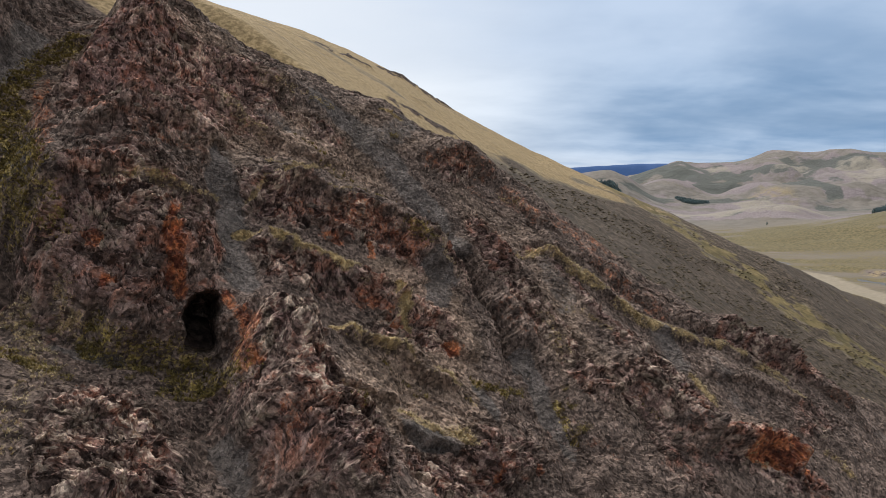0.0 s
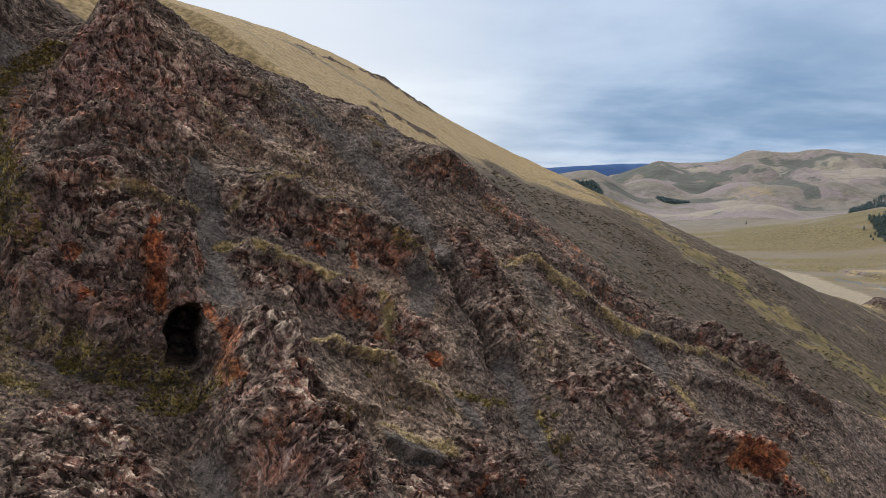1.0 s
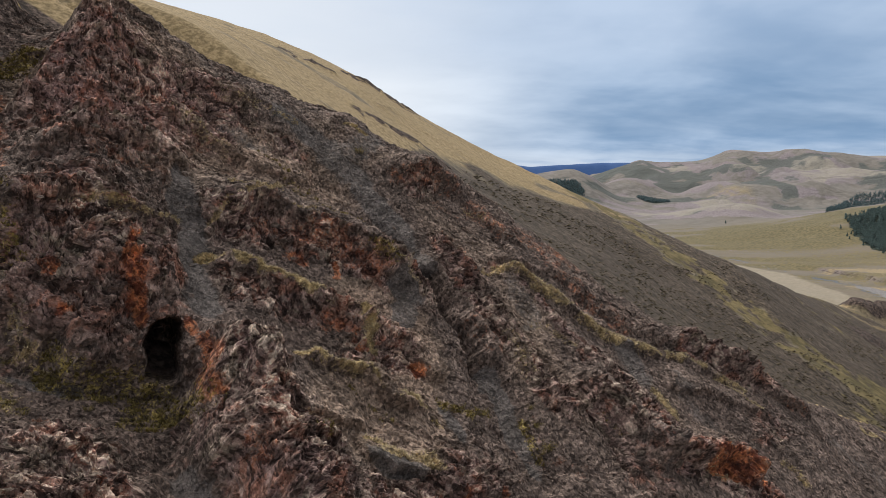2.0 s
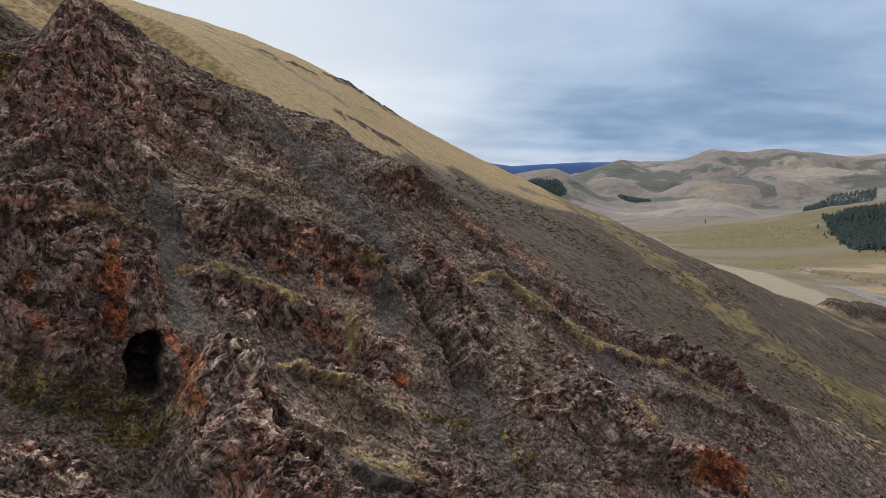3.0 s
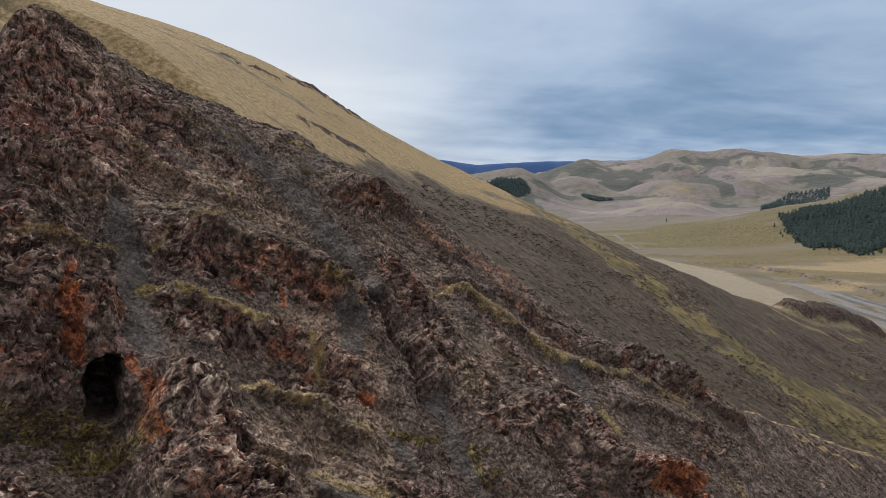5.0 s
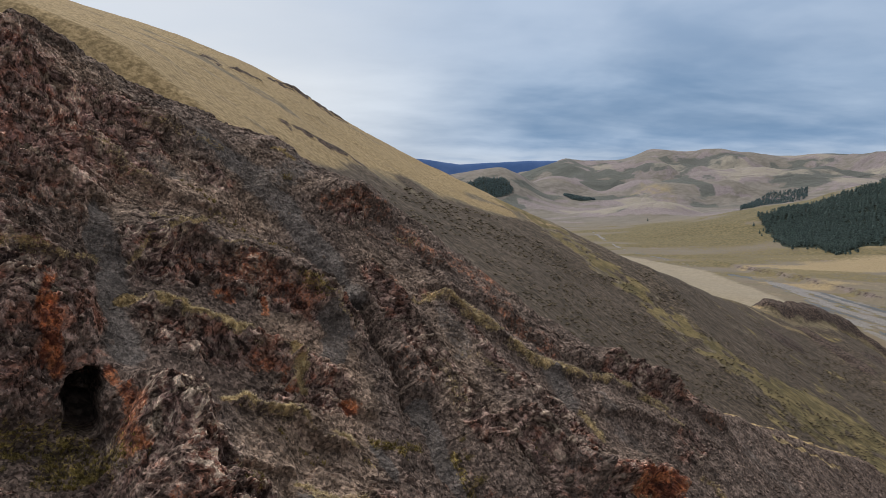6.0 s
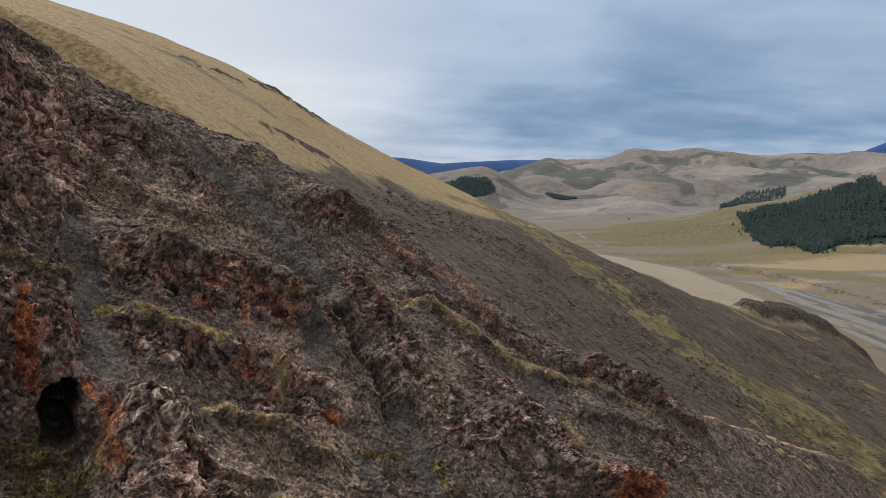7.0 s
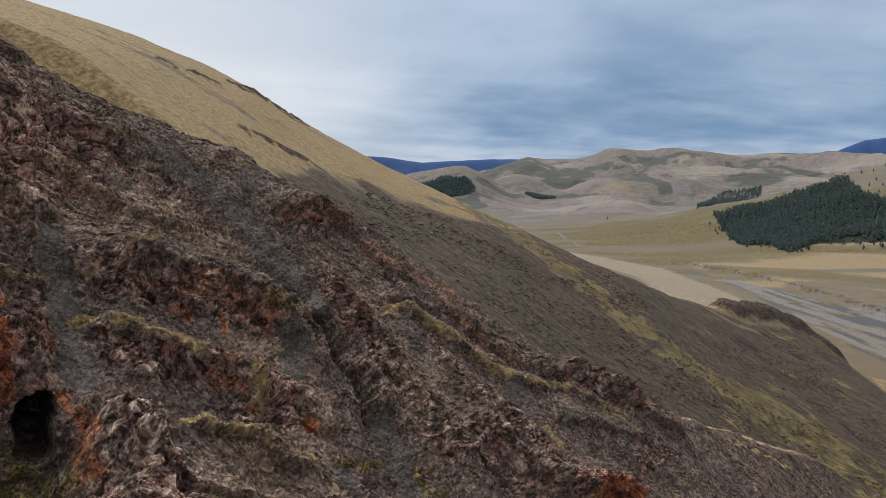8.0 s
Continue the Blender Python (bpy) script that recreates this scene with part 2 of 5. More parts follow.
# the grassy hill behind it
RIDGE_X = (-600, -300, -150, -83, -75, -43, -27, -12, -1, 12, 26, 36, 53, 64, 72, 85, 97, 125, 150, 166, 184, 207, 223, 250, 285, 330)
RIDGE_Z = (205, 190, 174, 155.5, 154.2, 144.6, 138, 130, 122.6, 115.2, 107.8, 103, 95, 90, 85.8, 79.5, 75, 64.7, 57, 53.5, 51.5, 43, 34, 19, 4, -12)


def crest_plan(x):
    return np.interp(x, (-60, -30, -14, 8, 18, 26, 34, 42, 62, 90), (96, 92, 86, 87.5, 86, 83, 82, 83, 95, 110))


def hill_behind(x, y):
    ridge_y = np.interp(x, (-60, -25, 60, 90, 165, 300), (230, 225, 208, 197, 250, 300))
    ridge_z = np.interp(x, RIDGE_X, RIDGE_Z)
    slope = np.interp(x, (-30, 0, 40, 90, 130), (0.165, 0.215, 0.285, 0.46, 0.35))
    d = y - ridge_y
    bend = np.sqrt(d * d + 36) - 6
    front = crest_plan(x) + 13 - y
    return ridge_z - np.where(d < 0, slope * bend, 0.42 * bend) - 0.95 * np.maximum(front, 0)


def spur_below(x, y):
    """A smooth body under the spur's detailed face."""
    s, t = (x - MIDDLE[0]) * ACROSS[0] + (y - MIDDLE[1]) * ACROSS[1], ((y - MIDDLE[1]) * ACROSS[0] - (x - MIDDLE[0]) * ACROSS[1]) * math.hypot(1, FALL)
    under = step(s, -43, -38) * step(108 - s, 0, 5) * step(t + 12 * step(s, 30, 58), -50, -44)
    deep = 1.0 + 8.0 * under + 0.22 * np.maximum(s - 42, 0) + 0.07 * np.maximum(-t - 30, 0)
    plane = 89.13 - 0.5757 * x + 0.6556 * (y - 70) - deep
    crest_y = crest_plan(x)
    crest_z = 89.13 - 0.5757 * x + 0.6556 * (crest_y - 70) - deep
    plane = np.minimum(plane, crest_z - 0.45 * (y - crest_y))
    return np.minimum(plane, 150 - 0.1 * np.maximum(x, 0))


def polar(bearing, r):
    """Plan place at a bearing (degrees clockwise from +y) and a distance."""
    return r * math.sin(radians(bearing)), r * math.cos(radians(bearing))


RANGE_BEARING = (-60, -20, 5, 14, 17.4, 18.5, 19.4, 22.9, 25.1, 26.4, 29.3, 31.7, 33.7, 36.4, 38.9, 41, 44, 50, 60, 80, 120)
RANGE_TOP = (60, 80, 110, 165, 250, 271, 256, 258, 309, 296, 313, 286, 262, 280, 268, 256, 264, 285, 260, 190, 90)
HILLS = (
    # bearing, distance, height, spread to the left and right in degrees, spread in front and behind in metres
    (13.2, 2600, 142, 8.0, 3.3, 330, 420),     # pale hill with a wood
    (17.0, 2950, 108, 2.6, 3.4, 300, 400),
    (31.0, 3150, 92, 3.4, 4.5, 380, 400),
    (38.0, 3000, 95, 5.0, 5.0, 380, 400),
    (25.4, 2000, 44, 5.0, 2.6, 170, 220),      # bare knoll in the valley
    (50.0, 1640, 165, 15.0, 18.0, 360, 420),   # slope that carries the forest
)


def ravines(x, y):
    """Small in the hollows that drain the hills."""
    return np.abs(fbm(x / 340, y / 340, 31, 4, 0.5))


def valley(x, y):
    r = np.maximum(np.hypot(x, y), 1.0)
    bearing = np.degrees(np.arctan2(x, y))
    base = 0.024 * np.maximum(r - 1100, 0)
    folds = ravines(x, y)
    wander = fbm(x / 420, y / 420, 35, 3)
    crest = np.interp(bearing, RANGE_BEARING, RANGE_TOP)
    crest = 0.5 * crest + 0.25 * np.interp(bearing - 0.5, RANGE_BEARING, RANGE_TOP) + 0.25 * np.interp(bearing + 0.5, RANGE_BEARING, RANGE_TOP)
    v = np.clip((r - 4050) / np.where(r < 4050, 900 + 500 * wander, 600), -3, 3)
    hills = ((crest - 70) * np.exp(-np.abs(v) ** 1.7) * (1 + 0.85 * (folds - 0.16) * np.minimum(np.abs(v) * 2, 1))).clip(0) ** 4
    for at, dist, height, left, right, front, behind in HILLS:
        side = bearing + wander * min(left, 3) * 0.3 - at
        u = side / np.where(side < 0, left, right)
        v = (r - dist) / np.where(r < dist, front, behind)
        shape = np.exp(-(u * u + v * v))
        hills = hills + (height * shape * (1 + 0.8 * (folds - 0.16) * (1 - shape))).clip(0) ** 4
    z = base + hills ** 0.25 + 3.0 * fbm(x / 160, y / 160, 5, 3) * step(r, 500, 1200)
    # terrace of pale grass between the hill's foot and the river, and the low scarp on the river's far bank
    z = z + 18 * np.exp(-((x - 280) / 82) ** 2 - ((y - 640) / 330) ** 2)
    d, signed, share = along(x, y, RIVER)
    z = z + 6.0 * step(signed + 7 * fbm(x / 35, y / 35, 37, 3), 34, 42) * np.exp(-(np.maximum(signed - 40, 0) / 160) ** 2) * step(1050 - y, 0, 300)
    return z


RIVER = [(520, 1400), (450, 1080), (452, 860), (458, 705), (442, 600), (420, 490), (394, 380), (362, 260), (300, 60)]


def ground_shape(x, y):
    hill = np.maximum(hill_behind(x, y), spur_below(x, y))
    flat = valley(x, y)
    k = 9.0
    d = hill - flat
    return np.maximum(hill, flat) + np.where(np.abs(d) < k, (k - np.abs(d)) ** 2 / (4 * k), 0)

# ---- materials ----
def material(name):
    m = bpy.data.materials.new(name)
    m.use_nodes = True
    return m, Nodes(m.node_tree)


def finish(n, color, rough, bump=None, distance=0.1, strength=0.6, spec=0.25):
    shader = n.add("ShaderNodeBsdfPrincipled", None, Base_Color=color, Roughness=rough)
    shader.inputs["Specular IOR Level"].default_value = spec
    if bump is not None:
        n.put(shader.inputs["Normal"], n.add("ShaderNodeBump", None, Height=bump, Distance=distance, Strength=strength).outputs[0])
    n.add("ShaderNodeOutputMaterial", None, Surface=shader.outputs[0])


def masks(n, layer):
    node = n.add("ShaderNodeVertexColor", {"layer_name": layer})
    split = n.add("ShaderNodeSeparateColor", None, Color=node.outputs[0])
    return (*split.outputs[:3], node.outputs[1])


def spur_material():
    m, n = material("weathered_rock_and_grass")
    at = n.add("ShaderNodeTexCoord").outputs["Object"]
    grass, scree, red, moss = masks(n, "cover")
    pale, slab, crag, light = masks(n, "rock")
    broad, mid, fine = n.noise(at, 0.16, 3), n.noise(at, 1.1, 5, 0.62), n.noise(at, 4.5, 5, 0.65)
    grain = n.noise(at, 9.0, 3, 0.7)
    lay = n.add("ShaderNodeAttribute", {"attribute_name": "fibre"}).outputs["Vector"]

    def flakes(scale, detail=5, rough=0.6):
        return n.noise(n.add("ShaderNodeMapping", None, Vector=lay, Scale=(*scale, 0.8 * scale[0])).outputs[0], 1.0, detail, rough, 0.35)

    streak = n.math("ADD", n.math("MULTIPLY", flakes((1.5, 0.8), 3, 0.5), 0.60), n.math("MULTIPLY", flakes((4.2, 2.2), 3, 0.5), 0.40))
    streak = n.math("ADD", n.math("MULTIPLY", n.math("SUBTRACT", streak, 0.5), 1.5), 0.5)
    thin = flakes((11.0, 6.0), 3, 0.65)
    hue = n.noise(at, 0.42, 5, 0.6, 0.8)
    bent = n.add("ShaderNodeVectorMath", {"operation": "ADD"}, i0=at, i1=n.add("ShaderNodeVectorMath", {"operation": "SCALE"}, i0=n.add("ShaderNodeTexNoise", None, Vector=at, Scale=1.6, Detail=2.0).outputs[1], Scale=0.35).outputs[0]).outputs[0]
    lumps = n.add("ShaderNodeSeparateColor", None, Color=n.add("ShaderNodeTexVoronoi", None, Vector=bent, Scale=1.15).outputs[1]).outputs[0]
    chips = n.add("ShaderNodeSeparateColor", None, Color=n.add("ShaderNodeTexVoronoi", None, Vector=bent, Scale=4.2).outputs[1]).outputs
    sharp = n.ramp(streak, 0.42, 0.58)
    rock = n.mix(n.ramp(mid, 0.38, 0.62), (0.140, 0.102, 0.096), (0.335, 0.258, 0.236))
    rock = n.mix(n.ramp(broad, 0.44, 0.60, 0, 0.6), rock, (0.225, 0.155, 0.156))
    rock = n.mix(n.ramp(hue, 0.51, 0.62, 0, 0.85), rock, (0.305, 0.160, 0.122))
    rock = n.mix(n.ramp(hue, 0.34, 0.45, 0.75, 0), rock, (0.250, 0.232, 0.188))
    # pale lichen; on streak highs and leaf tops it doubles as caught light
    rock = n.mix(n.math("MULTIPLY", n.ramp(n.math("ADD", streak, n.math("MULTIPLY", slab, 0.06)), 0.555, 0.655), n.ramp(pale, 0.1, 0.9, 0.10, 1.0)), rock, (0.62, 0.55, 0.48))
    # shade in the gaps between flakes, painted near-black on streak lows
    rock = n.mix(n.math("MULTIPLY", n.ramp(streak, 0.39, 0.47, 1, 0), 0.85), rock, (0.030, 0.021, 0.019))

    def over(mask, low, high, wild, by):
        drift = n.math("MULTIPLY", n.math("SUBTRACT", by, 0.5), wild)
        return n.ramp(n.math("ADD", mask, drift), low, high)

    crumbs = n.math("ADD", n.math("MULTIPLY", streak, 0.35), n.math("ADD", n.math("MULTIPLY", fine, 0.35), n.math("MULTIPLY", chips[1], 0.30)))
    rubble = n.mix(n.ramp(crumbs, 0.36, 0.62), (0.074, 0.060, 0.056), (0.205, 0.168, 0.152))
    bright = n.mix(n.ramp(crumbs, 0.36, 0.62), (0.095, 0.075, 0.064), (0.270, 0.220, 0.182))
    rubble = n.mix(n.ramp(n.math("ADD", light, n.math("SUBTRACT", broad, 0.5)), 0.15, 0.75), rubble, bright)
    rock = n.mix(n.ramp(n.math("ADD", crag, n.math("MULTIPLY", n.math("SUBTRACT", mid, 0.5), 2.0)), 0.2, 0.75), rubble, rock)
    # brightening painted into rock that the sky lights only weakly
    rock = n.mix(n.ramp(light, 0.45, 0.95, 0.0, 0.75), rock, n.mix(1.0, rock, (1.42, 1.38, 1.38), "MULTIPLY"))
    coarse = n.math("ADD", n.math("MULTIPLY", mid, 0.5), n.math("MULTIPLY", fine, 0.5))
    oxide = n.mix(sharp, (0.16, 0.058, 0.038), (0.46, 0.185, 0.090))
    color = n.mix(over(red, 0.36, 1.0, 2.6, coarse), rock, oxide)
    gravel = n.mix(n.ramp(grain, 0.35, 0.65), (0.072, 0.071, 0.074), (0.170, 0.166, 0.168))
    color = n.mix(n.math("MULTIPLY", over(scree, 0.32, 0.70, 1.5, coarse), 0.80), color, gravel)
    straw = n.mix(n.ramp(streak, 0.28, 0.72), (0.24, 0.188, 0.104), (0.53, 0.440, 0.245))
    color = n.mix(over(grass, 0.46, 0.80, 2.4, coarse), color, straw)
    green = n.mix(n.ramp(coarse, 0.40, 0.60), (0.034, 0.030, 0.016), (0.400, 0.335, 0.115))
    color = n.mix(over(moss, 0.40, 0.75, 2.4, coarse), color, green)
    patch = n.ramp(n.noise(at, 0.55, 3, 0.55, 0.5), 0.36, 0.64, 0.72, 1.28)
    bald = n.ramp(grass, 0.45, 1.0, 1.0, 0.15)
    color = n.mix(bald, color, n.mix(1.0, color, n.add("ShaderNodeCombineXYZ", None, X=patch, Y=patch, Z=patch).outputs[0], "MULTIPLY"))
    tone = n.ramp(lumps, 0.0, 1.0, 0.74, 1.26, False)
    color = n.mix(n.ramp(crag, 0.1, 0.7), color, n.mix(1.0, color, n.add("ShaderNodeCombineXYZ", None, X=tone, Y=tone, Z=tone).outputs[0], "MULTIPLY"))
    speck = n.math("MULTIPLY", n.ramp(thin, 0.36, 0.64, 0.88, 1.12), n.ramp(chips[2], 0.0, 1.0, 0.58, 1.44, False))
    color = n.mix(bald, color, n.mix(1.0, color, n.add("ShaderNodeCombineXYZ", None, X=speck, Y=speck, Z=speck).outputs[0], "MULTIPLY"))
    color = n.mix(1.0, color, (1.07, 0.975, 0.91), "MULTIPLY")
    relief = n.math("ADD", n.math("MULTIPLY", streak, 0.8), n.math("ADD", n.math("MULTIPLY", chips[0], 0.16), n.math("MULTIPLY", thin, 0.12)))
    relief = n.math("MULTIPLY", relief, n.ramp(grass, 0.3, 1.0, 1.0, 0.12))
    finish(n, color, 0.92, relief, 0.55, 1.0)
    return m


def ground_material():
    m, n = material("steppe_grass_soil_and_haze")
    at = n.add("ShaderNodeTexCoord").outputs["Object"]
    dry, green, gravel, bare = masks(n, "cover")
    wood, pale, water, stony = masks(n, "rock")
    shade, grey_green, grain_near, far = masks(n, "slope")
    wide, broad, mid, fine = n.noise(at, 0.006, 5, 0.6), n.noise(at, 0.035, 5, 0.6), n.noise(at, 0.22, 5, 0.62), n.noise(at, 1.4, 4, 0.65)
    color = n.mix(n.ramp(mid, 0.35, 0.65), (0.215, 0.185, 0.115), (0.310, 0.262, 0.175))
    color = n.mix(n.ramp(broad, 0.42, 0.62, 0, 0.7), color, (0.215, 0.165, 0.115))
    color = n.mix(n.ramp(wide, 0.45, 0.6, 0, 0.75), color, (0.245, 0.215, 0.165))

    turned = n.add("ShaderNodeMapping", None, Vector=at, Rotation=(0, 0, radians(20))).outputs[0]
    fibre = n.noise(n.add("ShaderNodeMapping", None, Vector=turned, Scale=(0.22, 0.75, 0.22)).outputs[0], 1.0, 6, 0.68, 0.9)
    near_fibre = n.ramp(fibre, 0.36, 0.64, 0.68, 1.32)
    fine_speck = n.ramp(fine, 0.33, 0.67, 0.70, 1.30)
    near_fibre = n.add("ShaderNodeMix", None, i0=n.ramp(dry, 0.3, 0.7), i2=near_fibre, i3=n.ramp(fibre, 0.3, 0.7, 0.90, 1.10)).outputs[0]
    texture = n.math("MULTIPLY", near_fibre, n.add("ShaderNodeMix", None, i0=n.ramp(dry, 0.3, 0.7), i2=fine_speck, i3=n.ramp(fine, 0.3, 0.7, 0.86, 1.14)).outputs[0])

    def over(mask, wild=0.7, low=0.36, high=0.62, by=None):
        return n.ramp(n.math("ADD", mask, n.math("MULTIPLY", n.math("SUBTRACT", by or broad, 0.5), wild)), low, high)

    # distance haze painted in: the ground greys as far rises
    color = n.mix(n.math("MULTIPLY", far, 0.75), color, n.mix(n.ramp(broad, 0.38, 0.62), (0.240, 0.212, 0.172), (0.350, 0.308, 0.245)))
    color = n.mix(over(dry, 0.6, by=mid), color, n.mix(n.ramp(fine, 0.3, 0.7), (0.31, 0.240, 0.130), (0.55, 0.435, 0.255)))
    color = n.mix(over(bare, 0.8), color, n.mix(n.ramp(mid, 0.3, 0.7), (0.270, 0.218, 0.195), (0.405, 0.335, 0.300)))
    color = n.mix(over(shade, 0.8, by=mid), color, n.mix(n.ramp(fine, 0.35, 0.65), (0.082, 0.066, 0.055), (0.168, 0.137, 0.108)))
    color = n.mix(over(green, 1.6, by=mid), color, n.mix(n.ramp(mid, 0.35, 0.65), (0.150, 0.132, 0.066), (0.285, 0.232, 0.115)))
    # grey-green growth; in the ravines it also stands in for relief shade
    color = n.mix(n.math("MULTIPLY", over(grey_green, 0.9), 0.88), color, n.mix(n.ramp(mid, 0.35, 0.65), (0.098, 0.108, 0.088), (0.155, 0.162, 0.128)))
    color = n.mix(over(wood, 0.5), color, n.mix(n.ramp(mid, 0.3, 0.7), (0.022, 0.036, 0.028), (0.050, 0.068, 0.046)))
    color = n.mix(over(pale, 0.5), color, n.mix(n.ramp(mid, 0.3, 0.7), (0.36, 0.31, 0.22), (0.47, 0.41, 0.30)))
    color = n.mix(over(gravel, 0.9, by=mid), color, n.mix(n.ramp(fine, 0.3, 0.7), (0.17, 0.162, 0.155), (0.44, 0.42, 0.395)))
    lanes = n.add("ShaderNodeMapping", None, Vector=n.add("ShaderNodeMapping", None, Vector=at, Rotation=(0, 0, radians(20))).outputs[0], Scale=(0.34, 1.25, 0.0)).outputs[0]
    dots = n.add("ShaderNodeTexVoronoi", None, Vector=lanes, Scale=1.0, Randomness=1.0).outputs[0]
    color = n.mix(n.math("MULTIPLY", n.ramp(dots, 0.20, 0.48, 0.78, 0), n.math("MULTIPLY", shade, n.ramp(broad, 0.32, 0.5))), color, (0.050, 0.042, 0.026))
    stone = n.mix(n.ramp(fine, 0.35, 0.65), (0.050, 0.037, 0.033), (0.160, 0.122, 0.106))
    color = n.mix(over(stony, 0.9, by=mid), color, stone)
    color = n.mix(over(water, 0.2), color, (0.10, 0.105, 0.105))
    # overall tone; a blue haze tint is multiplied in with distance
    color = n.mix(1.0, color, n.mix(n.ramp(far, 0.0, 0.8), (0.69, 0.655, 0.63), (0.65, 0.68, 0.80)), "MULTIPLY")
    texture = n.mix(grain_near, (1, 1, 1), n.add("ShaderNodeCombineXYZ", None, X=texture, Y=texture, Z=texture).outputs[0])
    color = n.mix(1.0, color, texture, "MULTIPLY")
    rough = n.ramp(water, 0.4, 0.6, 0.95, 0.5)
    ravine = n.math("ABSOLUTE", n.math("SUBTRACT", n.noise(at, 0.0065, 4, 0.5, 0.5), 0.5))
    height = n.math("MULTIPLY", n.math("ADD", mid, n.math("MULTIPLY", fine, 0.4)), n.ramp(far, 0.2, 0.6, 1.0, 0.1))
    finish(n, color, rough, n.math("ADD", height, n.math("MULTIPLY", n.math("MULTIPLY", far, ravine), 130.0)), 0.5, 0.6)
    return m


SPUR, GROUND = spur_material(), ground_material()


# ---- land meshes ----
def sheet_mesh(name, x, y, z, mat, layers, keep=None, smooth=True):
    """A grid of points as one mesh, with its cover stored point by point."""
    rows, cols = x.shape
    index = np.arange(rows * cols).reshape(rows, cols)
    quads = np.stack((index[:-1, :-1], index[:-1, 1:], index[1:, 1:], index[1:, :-1]), -1).reshape(-1, 4)
    if keep is not None:
        quads = quads[keep.ravel()[quads].all(1)]
    used, quads = np.unique(quads, return_inverse=True)
    quads = quads.reshape(-1, 4)
    points = np.stack((x, y, z), -1).reshape(-1, 3)[used]
    me = bpy.data.meshes.new(name)
    me.vertices.add(len(points))
    me.vertices.foreach_set("co", points.astype(np.float32).ravel())
    me.loops.add(quads.size)
    me.loops.foreach_set("vertex_index", quads.astype(np.int32).ravel())
    me.polygons.add(len(quads))
    me.polygons.foreach_set("loop_start", np.arange(0, quads.size, 4, dtype=np.int32))
    me.update(calc_edges=True)
    me.polygons.foreach_set("use_smooth", np.full(len(quads), smooth))
    for layer, channels in layers.items():
        data = me.color_attributes.new(layer, "FLOAT_COLOR", "POINT")
        values = np.stack([np.broadcast_to(c, x.shape) for c in channels], -1).reshape(-1, 4)[used]
        data.data.foreach_set("color", values.astype(np.float32).ravel())
    me.materials.append(mat)
    return new(name, me)


def stroke(x, y, line, width, soft=0.6):
    """1 on a line of corners, fading over its width."""
    d, _, share = along(x, y, line)
    return 1 - step(d, width * (1 - soft), width * (1 + soft))


def spot(x, y, cx, cy, rx, ry, turn=0.0):
    c, s_ = math.cos(radians(turn)), math.sin(radians(turn))
    u, v = (x - cx) * c + (y - cy) * s_, -(x - cx) * s_ + (y - cy) * c
    return 1 - step(np.hypot(u / rx, v / ry), 0.45, 1.25)

# the forest's lower and upper edge: bearings and distances
LOWER = ((32.3, 33, 34.3, 36.3, 37.7, 39.2, 41.3, 43.6, 56), (1480, 1335, 1182, 1172, 1100, 1180, 1178, 1176, 1170))
UPPER = ((32.3, 33, 34, 37.2, 39.4, 40.9, 41.5, 42.0, 43.4, 46, 56), (1485, 1450, 1520, 1580, 1566, 1562, 1490, 1400, 1350, 1320, 1300))

CAVE = (-17.85, 50.9, 83.6)
CAVE_IN = (-0.37, 0.93)
CAVE_ACROSS = (0.99, 0.12)


def most(*layers):
    out = layers[0]
    for layer in layers[1:]:
        out = np.maximum(out, layer)
    return out


